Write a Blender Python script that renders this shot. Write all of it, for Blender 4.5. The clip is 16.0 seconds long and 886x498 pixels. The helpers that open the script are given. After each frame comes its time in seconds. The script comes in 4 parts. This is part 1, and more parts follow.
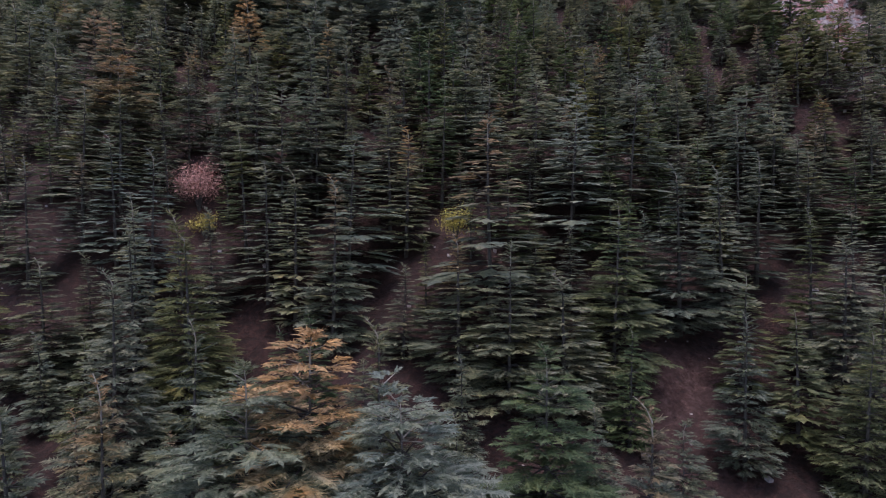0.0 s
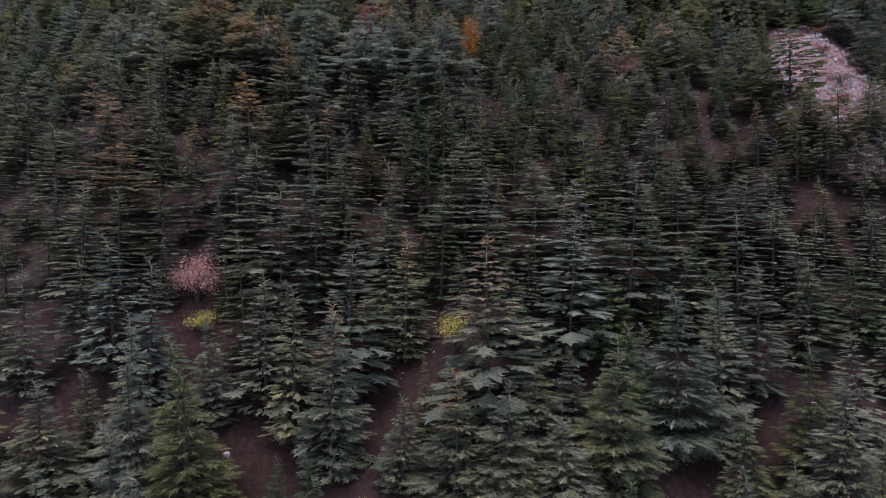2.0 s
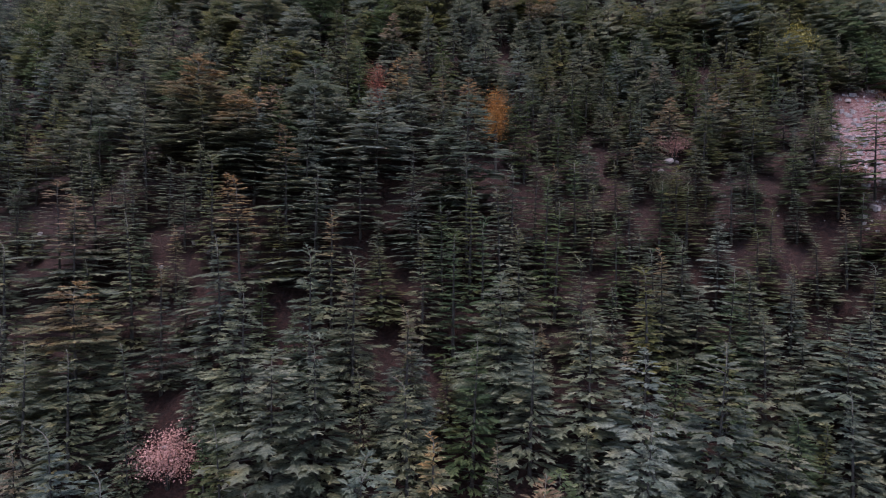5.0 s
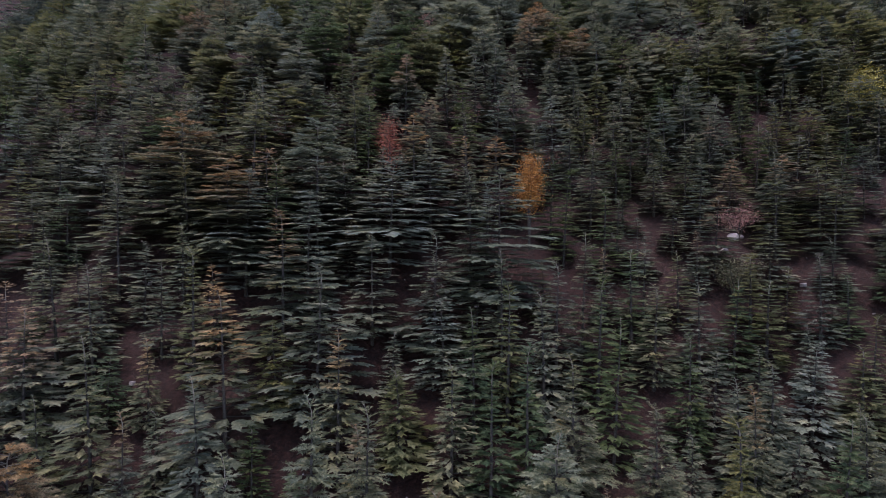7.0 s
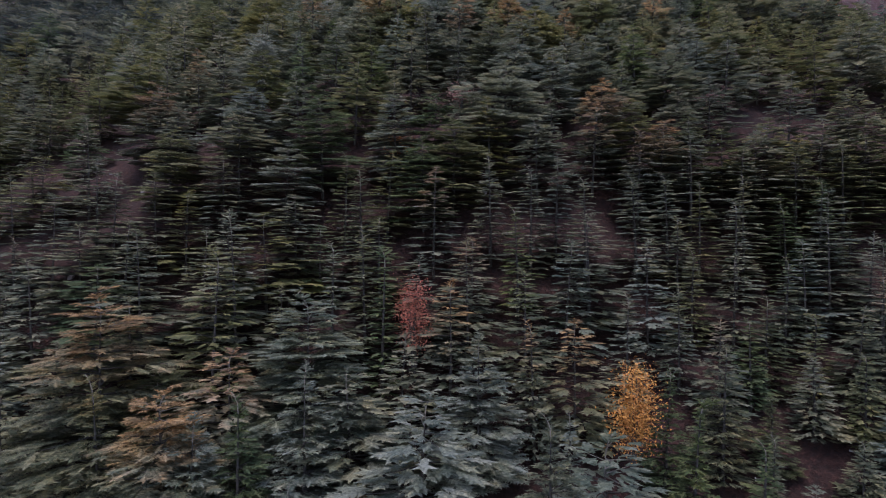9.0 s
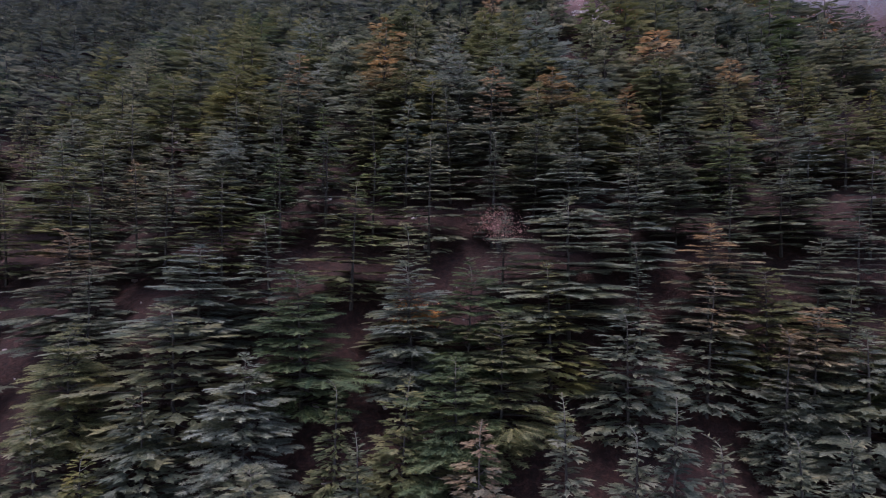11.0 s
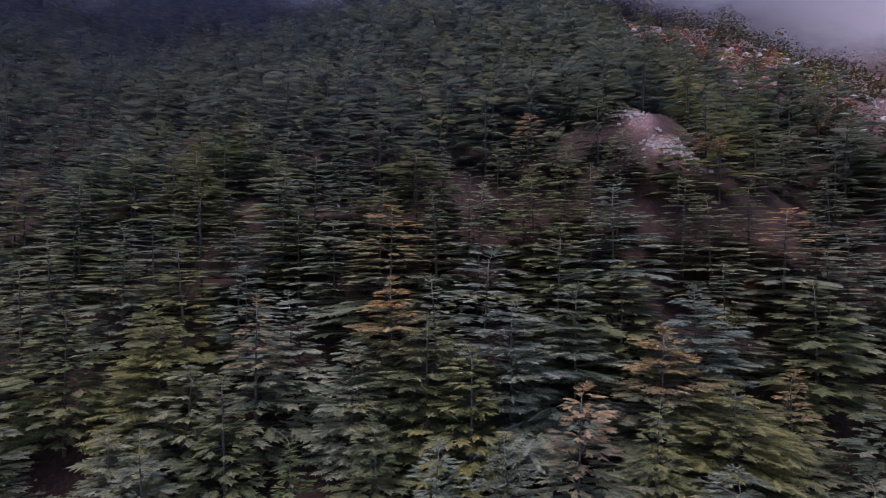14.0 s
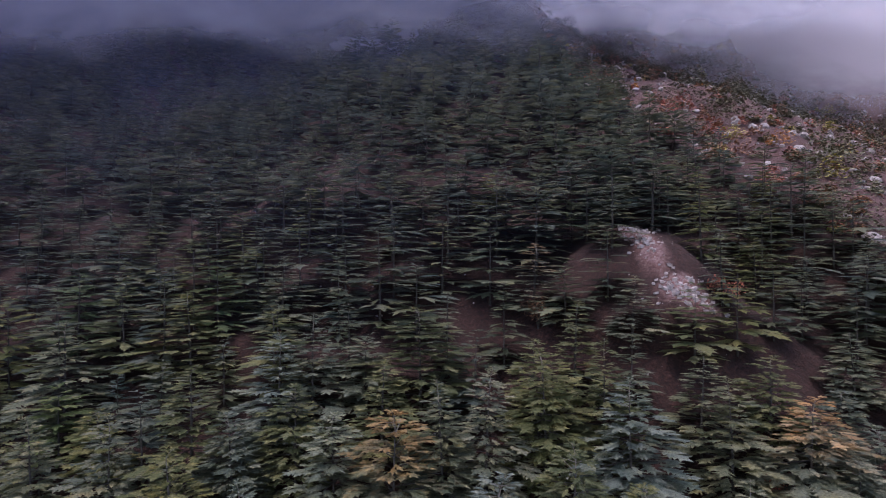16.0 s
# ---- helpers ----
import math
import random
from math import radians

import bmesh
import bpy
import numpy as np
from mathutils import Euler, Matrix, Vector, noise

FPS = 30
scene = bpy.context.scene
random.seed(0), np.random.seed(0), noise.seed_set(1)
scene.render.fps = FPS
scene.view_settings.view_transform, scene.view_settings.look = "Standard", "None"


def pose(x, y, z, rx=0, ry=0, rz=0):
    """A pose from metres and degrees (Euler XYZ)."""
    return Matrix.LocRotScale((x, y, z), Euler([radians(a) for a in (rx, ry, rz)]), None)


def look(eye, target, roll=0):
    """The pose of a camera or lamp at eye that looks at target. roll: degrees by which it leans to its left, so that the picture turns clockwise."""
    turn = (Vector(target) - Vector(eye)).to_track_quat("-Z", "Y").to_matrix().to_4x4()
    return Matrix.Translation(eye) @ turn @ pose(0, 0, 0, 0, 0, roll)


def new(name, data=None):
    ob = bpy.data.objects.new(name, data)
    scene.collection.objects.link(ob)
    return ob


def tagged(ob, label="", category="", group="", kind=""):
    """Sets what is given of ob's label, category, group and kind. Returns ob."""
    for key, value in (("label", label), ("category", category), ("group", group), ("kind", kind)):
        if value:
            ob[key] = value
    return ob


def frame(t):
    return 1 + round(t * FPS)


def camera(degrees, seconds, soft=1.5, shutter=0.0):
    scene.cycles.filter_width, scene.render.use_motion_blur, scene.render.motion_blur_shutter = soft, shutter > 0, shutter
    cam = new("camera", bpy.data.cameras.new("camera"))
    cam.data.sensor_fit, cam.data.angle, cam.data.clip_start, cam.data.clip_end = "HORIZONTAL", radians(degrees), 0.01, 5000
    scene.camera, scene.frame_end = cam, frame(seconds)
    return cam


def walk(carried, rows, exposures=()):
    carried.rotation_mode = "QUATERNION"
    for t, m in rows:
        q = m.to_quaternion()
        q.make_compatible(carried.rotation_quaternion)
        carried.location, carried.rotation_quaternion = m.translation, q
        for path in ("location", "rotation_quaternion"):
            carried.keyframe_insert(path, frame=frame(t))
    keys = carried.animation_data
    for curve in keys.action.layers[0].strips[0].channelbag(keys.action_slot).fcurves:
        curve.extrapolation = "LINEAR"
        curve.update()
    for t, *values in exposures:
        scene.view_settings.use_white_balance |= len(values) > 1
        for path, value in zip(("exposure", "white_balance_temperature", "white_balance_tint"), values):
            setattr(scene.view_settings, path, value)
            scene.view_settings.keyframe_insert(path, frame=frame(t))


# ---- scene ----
# Drone flight up a misty mountainside of Lebanon-type cedars. Metres, z up, y into the slope.
cam = camera(70.7, 16.0, soft=1.1)
ROWS = [
    (0.0, (0.00, 0.00, 0.00), (0.08, 19.99, -0.67), -0.15),
    (0.5, (0.04, 0.02, 1.41), (0.11, 20.01, 0.78), -0.13),
    (1.0, (0.06, 0.08, 2.82), (0.12, 20.07, 2.21), -0.12),
    (1.5, (0.06, 0.14, 4.20), (0.13, 20.13, 3.61), -0.09),
    (2.0, (0.07, 0.25, 5.64), (0.15, 20.24, 5.05), -0.05),
    (2.5, (0.07, 0.45, 7.08), (0.18, 20.44, 6.48), -0.02),
    (3.0, (-0.01, 0.72, 8.45), (0.09, 20.71, 7.84), 0.06),
    (3.5, (-0.32, 1.82, 9.84), (-0.29, 21.81, 9.25), 0.23),
    (4.0, (-0.62, 3.99, 11.29), (-0.61, 23.98, 10.74), 0.39),
    (6.5, (-2.46, 13.88, 18.14), (-2.65, 33.88, 17.71), 0.36),
    (7.0, (-2.85, 15.99, 20.11), (-3.05, 35.99, 19.67), 0.36),
    (7.5, (-3.36, 19.45, 23.04), (-3.58, 39.44, 22.61), 0.37),
    (8.0, (-3.91, 23.06, 25.86), (-4.16, 43.06, 25.47), 0.43),
    (8.5, (-4.61, 27.27, 28.64), (-4.91, 47.27, 28.32), 0.51),
    (9.0, (-5.44, 31.73, 31.35), (-5.82, 51.72, 31.10), 0.57),
    (11.5, (-8.15, 51.30, 46.28), (-8.60, 71.29, 46.11), 0.53),
    (12.0, (-8.66, 55.52, 49.39), (-9.08, 75.51, 49.24), 0.45),
    (12.5, (-9.18, 59.42, 52.55), (-9.59, 79.42, 52.40), 0.37),
    (13.0, (-9.70, 62.81, 55.71), (-10.09, 82.81, 55.58), 0.28),
    (13.5, (-10.25, 65.45, 58.90), (-10.63, 85.45, 58.79), 0.20),
    (14.0, (-10.66, 67.15, 62.04), (-11.03, 87.15, 61.95), 0.10),
    (14.5, (-10.85, 68.22, 65.17), (-11.19, 88.21, 65.12), -0.02),
    (15.0, (-10.97, 69.15, 68.32), (-11.29, 89.15, 68.28), -0.08),
    (15.5, (-11.17, 69.70, 71.35), (-11.47, 89.70, 71.32), -0.15),
    (16.0, (-11.21, 69.75, 74.45), (-11.50, 89.75, 74.43), -0.23),
]
walk(cam, [(t, look(e, a, r)) for t, e, a, r in ROWS],
     exposures=[(0.0, 0.30, 6000, 21), (9.0, 0.27, 5950, 23), (12.0, 0.22, 5950, 30), (16.0, 0.27, 6100, 23)])

# ---- world, sun ----
SUN_EL, SUN_ROT = radians(72), radians(200)
world = bpy.data.worlds.new("overcast_sky")
scene.world = world
world.use_nodes = True
wn = world.node_tree
sky = wn.nodes.new("ShaderNodeTexSky")
sky.sky_type, sky.sun_disc = "NISHITA", False
sky.sun_elevation, sky.sun_rotation = SUN_EL, SUN_ROT
sky.air_density, sky.dust_density, sky.ozone_density = 1.0, 2.6, 1.0
wn.links.new(sky.outputs[0], wn.nodes["Background"].inputs[0])
wn.nodes["Background"].inputs[1].default_value = 0.21
sun = new("sun", bpy.data.lights.new("sun", "SUN"))
sun.data.energy, sun.data.angle, sun.data.color = 1.5, radians(50), (1.0, 0.95, 0.92)
sun.matrix_world = look((-20, -60, 300), (0, 20, 40))


# ---- materials ----
def material(name):
    m = bpy.data.materials.new(name)
    m.use_nodes = True
    t = m.node_tree
    b = t.nodes["Principled BSDF"]
    return m, t, b


def node(t, kind, **values):
    n = t.nodes.new(kind)
    for k, v in values.items():
        n.inputs[k.replace("_", " ")].default_value = v
    return n


def ramp(t, fac, *stops):
    r = t.nodes.new("ShaderNodeValToRGB")
    el = r.color_ramp.elements
    while len(el) < len(stops):
        el.new(0.5)
    for e, (p, c) in zip(el, stops):
        e.position, e.color = p, (*c, 1)
    t.links.new(fac, r.inputs[0])
    return r.outputs[0]


def mix(t, fac, a, b, mode="MIX"):
    m = t.nodes.new("ShaderNodeMix")
    m.data_type, m.blend_type = "RGBA", mode
    for sock, v in ((m.inputs[0], fac), (m.inputs[6], a), (m.inputs[7], b)):
        if isinstance(v, bpy.types.NodeSocket):
            t.links.new(v, sock)
        else:
            sock.default_value = v if isinstance(v, float) else (*v, 1)
    return m.outputs[2]


def noise_of(t, scale, detail=4.0, rough=0.55, space="object"):
    n = node(t, "ShaderNodeTexNoise", Scale=scale, Detail=detail, Roughness=rough)
    if space == "world":
        t.links.new(t.nodes.new("ShaderNodeNewGeometry").outputs["Position"], n.inputs["Vector"])
    else:
        t.links.new(t.nodes.new("ShaderNodeTexCoord").outputs["Object"], n.inputs["Vector"])
    return n.outputs[0]


def bump(t, b, height, strength, distance):
    n = node(t, "ShaderNodeBump", Strength=strength, Distance=distance)
    t.links.new(height, n.inputs["Height"])
    t.links.new(n.outputs[0], b.inputs["Normal"])


def needles(name, dark, mid, light, world_hue=None, turning=None):
    """Needle sprays: a tone per tree, patches within a tree, and a tone per twig."""
    m, t, b = material(name)
    geo = t.nodes.new("ShaderNodeNewGeometry").outputs["Random Per Island"]
    per_twig = ramp(t, geo, (0.0, dark), (0.45, mid), (1.0, light))
    if turning:
        # the colour turns from the top of the crown downward, unevenly
        autumn = ramp(t, geo, *zip((0.0, 0.45, 1.0), turning))
        sep = t.nodes.new("ShaderNodeSeparateXYZ")
        t.links.new(t.nodes.new("ShaderNodeTexCoord").outputs["Object"], sep.inputs[0])
        rise = t.nodes.new("ShaderNodeMath")
        rise.operation = "MULTIPLY_ADD"
        t.links.new(noise_of(t, 0.9, 2.0), rise.inputs[0])
        rise.inputs[1].default_value = 7.0
        t.links.new(sep.outputs["Z"], rise.inputs[2])
        span = t.nodes.new("ShaderNodeMapRange")
        t.links.new(rise.outputs[0], span.inputs["Value"])
        span.inputs["From Min"].default_value, span.inputs["From Max"].default_value = 8.2, 11.2
        per_twig = mix(t, span.outputs[0], per_twig, autumn)
    patch = noise_of(t, 0.55, 3.0, 0.6, "world")
    warm = ramp(t, patch, (0.0, (0.82, 0.95, 1.08)), (0.45, (1.0, 1.0, 1.0)), (0.62, (1.1, 1.06, 0.9)), (0.78, (1.45, 1.12, 0.75)))
    c = mix(t, 1.0, per_twig, warm, "MULTIPLY")
    info = t.nodes.new("ShaderNodeObjectInfo").outputs["Random"]
    tone = ramp(t, info, (0.0, (0.8, 0.85, 0.86)), (0.2, (1.0, 1.03, 1.03)), (0.4, (1.22, 1.15, 0.92)), (0.6, (0.82, 0.86, 0.78)), (0.8, (1.1, 1.1, 1.08)), (1.0, (1.3, 1.26, 1.2)))
    if world_hue:
        tone = ramp(t, noise_of(t, world_hue, 2.0, 0.5, "world"), (0.25, (0.75, 0.92, 1.0)), (0.45, (1.0, 1.0, 1.0)), (0.6, (1.12, 1.06, 0.8)), (0.75, (0.9, 0.95, 0.85)))
    c = mix(t, 1.0, c, tone, "MULTIPLY")
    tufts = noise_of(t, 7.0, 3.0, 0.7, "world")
    # low noise darkens the gaps between tufts: their shade put into the colour
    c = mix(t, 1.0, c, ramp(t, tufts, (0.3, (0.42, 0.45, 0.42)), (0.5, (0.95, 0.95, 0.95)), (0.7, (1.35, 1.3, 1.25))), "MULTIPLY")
    bump(t, b, tufts, 0.9, 0.12)
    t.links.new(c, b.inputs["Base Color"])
    b.inputs["Roughness"].default_value = 0.62
    b.inputs["Specular IOR Level"].default_value = 0.2
    # light sifts through the sprays
    sift = t.nodes.new("ShaderNodeBsdfTranslucent")
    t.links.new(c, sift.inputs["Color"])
    both = node(t, "ShaderNodeMixShader", Fac=0.4)
    t.links.new(b.outputs[0], both.inputs[1])
    t.links.new(sift.outputs[0], both.inputs[2])
    t.links.new(both.outputs[0], t.nodes["Material Output"].inputs[0])
    return m


GREY_GREEN = ((0.09, 0.108, 0.082), (0.145, 0.16, 0.12), (0.25, 0.25, 0.185))
M_GLAUCOUS = needles("glaucous_needles", *GREY_GREEN)
M_GREEN = needles("green_needles", (0.055, 0.085, 0.045), (0.095, 0.128, 0.066), (0.15, 0.178, 0.095))
M_OLIVE = needles("olive_needles", (0.085, 0.10, 0.05), (0.135, 0.145, 0.075), (0.21, 0.205, 0.11))
M_BRONZE = needles("bronze_needles", *GREY_GREEN, turning=((0.14, 0.095, 0.06), (0.27, 0.18, 0.115), (0.4, 0.285, 0.185)))
M_GOLD = needles("golden_needles", *GREY_GREEN, turning=((0.19, 0.115, 0.055), (0.34, 0.215, 0.11), (0.5, 0.34, 0.19)))
M_SILVER = needles("silver_needles", (0.115, 0.142, 0.118), (0.18, 0.205, 0.172), (0.265, 0.285, 0.24))
M_FAR = needles("far_needles", (0.06, 0.079, 0.068), (0.1, 0.118, 0.098), (0.17, 0.182, 0.15), world_hue=0.16)


def bark(name, dark, light):
    m, t, b = material(name)
    n = noise_of(t, 9.0, 6.0, 0.65)
    c = ramp(t, n, (0.3, dark), (0.7, light))
    t.links.new(c, b.inputs["Base Color"])
    b.inputs["Roughness"].default_value = 0.9
    bump(t, b, n, 0.6, 0.03)
    return m


M_BARK = bark("cedar_bark", (0.03, 0.027, 0.024), (0.095, 0.085, 0.075))
M_LEADER = bark("pale_leader_bark", (0.17, 0.15, 0.125), (0.31, 0.28, 0.235))


def leaves(name, *tones):
    m, t, b = material(name)
    geo = t.nodes.new("ShaderNodeNewGeometry").outputs["Random Per Island"]
    c = ramp(t, geo, *[(i / (len(tones) - 1), c) for i, c in enumerate(tones)])
    c = mix(t, 0.35, c, ramp(t, noise_of(t, 1.6), (0.3, tones[0]), (0.7, tones[-1])))
    t.links.new(c, b.inputs["Base Color"])
    b.inputs["Roughness"].default_value = 0.7
    return m


M_ORANGE = leaves("orange_leaves", (0.28, 0.10, 0.02), (0.48, 0.20, 0.035), (0.62, 0.33, 0.07))
M_RED = leaves("red_leaves", (0.22, 0.05, 0.03), (0.40, 0.12, 0.07), (0.55, 0.22, 0.14))
M_PINK = leaves("pink_leaves", (0.25, 0.11, 0.09), (0.45, 0.22, 0.19), (0.6, 0.36, 0.3))
M_YELLOW = leaves("yellow_leaves", (0.22, 0.19, 0.03), (0.40, 0.34, 0.06), (0.5, 0.42, 0.1))
M_SHRUB = leaves("dark_shrub_leaves", (0.05, 0.06, 0.03), (0.10, 0.10, 0.05), (0.17, 0.14, 0.07))
M_RUSSET = leaves("russet_leaves", (0.14, 0.06, 0.035), (0.27, 0.13, 0.07), (0.38, 0.2, 0.1))

# limestone
M_ROCK, nt, nb = material("pale_limestone")
stone = noise_of(nt, 2.2, 8.0, 0.65)
nt.links.new(ramp(nt, stone, (0.25, (0.16, 0.13, 0.125)), (0.5, (0.34, 0.295, 0.285)), (0.75, (0.52, 0.48, 0.47))), nb.inputs["Base Color"])
nb.inputs["Roughness"].default_value = 0.9
bump(nt, nb, stone, 0.8, 0.15)

# ground: dark red-brown litter under the trees, pale stony soil in the clearings
M_GROUND, nt, nb = material("forest_floor")
fine = noise_of(nt, 3.2, 8.0, 0.7, "world")
broad = noise_of(nt, 0.09, 4.0, 0.6, "world")
litter = ramp(nt, fine, (0.3, (0.01, 0.005, 0.004)), (0.5, (0.028, 0.0105, 0.008)), (0.66, (0.06, 0.024, 0.018)), (0.8, (0.15, 0.085, 0.07)))
scree = ramp(nt, fine, (0.3, (0.09, 0.04, 0.034)), (0.46, (0.22, 0.115, 0.105)), (0.6, (0.33, 0.23, 0.225)), (0.75, (0.45, 0.39, 0.39)))
scree = mix(nt, 1.0, scree, ramp(nt, noise_of(nt, 0.5, 5.0, 0.65, "world"), (0.35, (0.6, 0.42, 0.38)), (0.55, (1.0, 1.0, 1.0)), (0.7, (1.15, 1.2, 1.25))), "MULTIPLY")
attr = nt.nodes.new("ShaderNodeAttribute")
attr.attribute_name = "stony"
edge = nt.nodes.new("ShaderNodeMath")
edge.operation, edge.use_clamp = "MULTIPLY_ADD", True
nt.links.new(broad, edge.inputs[0])
edge.inputs[1].default_value = 0.9
edge.inputs[2].default_value = -0.58
total = nt.nodes.new("ShaderNodeMath")
total.operation, total.use_clamp = "ADD", True
nt.links.new(attr.outputs["Fac"], total.inputs[0])
nt.links.new(edge.outputs[0], total.inputs[1])
nt.links.new(mix(nt, total.outputs[0], litter, scree), nb.inputs["Base Color"])
nb.inputs["Roughness"].default_value = 0.95
bump(nt, nb, fine, 0.9, 0.25)


# ---- the mountainside ----
KNOTS_Y = [-900, -80, 0, 15, 24, 30, 36, 46, 58, 65, 72, 80, 94, 108, 132, 153, 175, 210, 260, 330, 350, 420, 900]
KNOTS_Z = [-260, -62, -21, -14, -8.5, -4.5, 0, 6.5, 17.5, 22.5, 29, 37, 46.5, 56.5, 71, 84, 96, 115, 146, 195, 200, 180, -20]
FINE_Y = np.arange(-900, 901, 1.0)
kernel = np.exp(-(np.arange(-9, 10) / 3.5) ** 2)
PROFILE = np.convolve(np.pad(np.interp(FINE_Y, KNOTS_Y, KNOTS_Z), 9, mode="edge"), kernel / kernel.sum(), mode="valid")


def waves(x, y):
    """Hummocks and gullies of the slope."""
    return (0.55 * np.sin(0.23 * x + 0.11 * y + 1.3) * np.sin(0.19 * y - 0.07 * x)
            + 0.35 * np.sin(0.61 * x - 0.33 * y) + 0.22 * np.sin(0.9 * y + 0.5 * x + 2.0) + 0.12 * np.sin(1.7 * x + 1.1 * y))


def height(x, y):
    x, y = np.asarray(x, float), np.asarray(y, float)
    z = np.interp(y, FINE_Y, PROFILE)
    z = z - 11 * (1 - np.exp(-(np.minimum(x + 18, 0) / 30) ** 2))
    z = z - 0.35 * np.minimum(np.maximum(x - 42, 0), 60) * np.clip((345 - y) / 100, 0, 1)
    z = z - 1.6 * np.clip((y - 78) / 12, 0, 1)
    z = z - 24 * np.clip((x - 5) / 40, 0, 1) * np.clip((y - 200) / 90, 0, 1)
    z = z + 2.2 * np.exp(-((x - 31) ** 2 + (y - 50) ** 2) / 150) + 5.4 * np.exp(-((x - 8) ** 2 + (y - 128) ** 2) / 110)
    z = z - 3.2 * np.exp(-((x + 14) / 9) ** 2 - ((y - 31) / 7) ** 2) - 1.2 * np.exp(-((x - 5) ** 2 + (y - 25.5) ** 2) / 14)
    z = z - 2.0 * np.exp(-((x - 18) / 9) ** 2 - ((y - 76) / 6) ** 2) - 2.2 * np.exp(-((x - 23) / 8) ** 2 - ((y - 40) / 7) ** 2) + 1.9 * np.exp(-((x - 7) / 6) ** 2 - ((y - 134) / 7) ** 2)
    z = z + 2.0 * np.exp(-((y - 90) / 7) ** 2) + 2.2 * np.exp(-((x - 8) ** 2 + (y - 121) ** 2) / 40)
    return z + waves(x, y)


def stony(x, y):
    """How bare and stony the soil is: the open clearings and the far shrubby hillside."""
    x, y = np.asarray(x, float), np.asarray(y, float)

    def spot(px, py, rx, ry, turn=0.0):
        c, s = math.cos(turn), math.sin(turn)
        u, v = (c * (x - px) + s * (y - py)) / rx, (c * (y - py) - s * (x - px)) / ry
        return np.clip(1.6 - 1.3 * (u * u + v * v), 0, 1)

    s = spot(36.8, 61, 5.2, 12.0, -0.5)
    s = np.maximum(s, 0.65 * spot(7.2, 131, 1.3, 7.0, 0.0))
    s = np.maximum(s, 0.75 * spot(8.8, 123.0, 2.6, 1.5))
    s = np.maximum(s, 0.12 * spot(10.5, 26, 2.5, 3.5))
    far = np.clip((x - edge_of_wood(y) - 1) / 6, 0, 1) * np.clip((y - 105) / 10, 0, 1)
    return np.maximum(s, 0.3 * far)


def edge_of_wood(y):
    return np.interp(y, [-900, 100, 130, 136, 142, 148, 156, 166, 181, 200, 265, 335], [75, 75, 40, 34.3, 33, 30.5, 27.5, 23.5, 18, 14, 8, 2])


def lines(lo, near0, near1, hi, step, coarse):
    a = list(np.arange(near0, near1, step))
    left, right, d = [near0], [near1], step
    while left[-1] > lo:
        d *= coarse
        left.append(max(lo, left[-1] - d))
    d = step
    while right[-1] < hi:
        d *= coarse
        right.append(min(hi, right[-1] + d))
    return np.array(sorted(set(left[1:] + a + right)))


def mesh_of(name, verts, faces, mats, smooth=False):
    me = bpy.data.meshes.new(name)
    me.from_pydata(verts, [], faces)
    for m in mats if isinstance(mats, (list, tuple)) else [mats]:
        me.materials.append(m)
    if smooth:
        me.polygons.foreach_set("use_smooth", [True] * len(me.polygons))
    me.update()
    return me


gx, gy = lines(-1500, -60, 70, 1500, 0.8, 1.12), lines(-890, 8, 150, 890, 0.8, 1.07)
GX, GY = np.meshgrid(gx, gy)
GZ = height(GX, GY)
nx = len(gx)
vid = np.arange(GX.size).reshape(GX.shape)
quads = np.stack([vid[:-1, :-1], vid[:-1, 1:], vid[1:, 1:], vid[1:, :-1]], -1).reshape(-1, 4)
me = mesh_of("ground", np.stack([GX, GY, GZ], -1).reshape(-1, 3).tolist(), quads.tolist(), M_GROUND, True)
at = me.attributes.new("stony", "FLOAT", "POINT")
at.data.foreach_set("value", stony(GX, GY).ravel())
ground = tagged(new("ground", me), "steep slope of red-brown needle litter with pale stony clearings", "ground", kind="structure")


# ---- cedars ----
def tube(path, radii, sides):
    """A tapered tube along a path."""
    v, f = [], []
    for (x, y, z), r in zip(path, radii):
        for k in range(sides):
            a = 2 * math.pi * k / sides
            v.append((x + r * math.cos(a), y + r * math.sin(a), z))
    for i in range(len(path) - 1):
        for k in range(sides):
            a, b = i * sides + k, i * sides + (k + 1) % sides
            f.append((a, b, b + sides, a + sides))
    f.append(tuple(range((len(path) - 1) * sides, len(path) * sides)))
    return v, f


# form of each kind: crown radius over height, how the radius shrinks upward, metres between layers, boughs a layer,
# rise and droop of the boughs, bare foot, free leader
FORMS = {
    "slim": dict(rad=0.31, power=0.92, step=0.46, boughs=9, rise=0.08, droop=0.14, foot=0.04, leader=0.11),
    "layered": dict(rad=0.45, power=0.74, step=0.66, boughs=8, rise=0.07, droop=0.13, foot=0.07, leader=0.03),
    "broad": dict(rad=0.56, power=0.60, step=0.74, boughs=9, rise=0.07, droop=0.12, foot=0.12, leader=0.0),
    "fir": dict(rad=0.25, power=0.92, step=0.34, boughs=7, rise=0.16, droop=0.14, foot=0.02, leader=0.05),
}


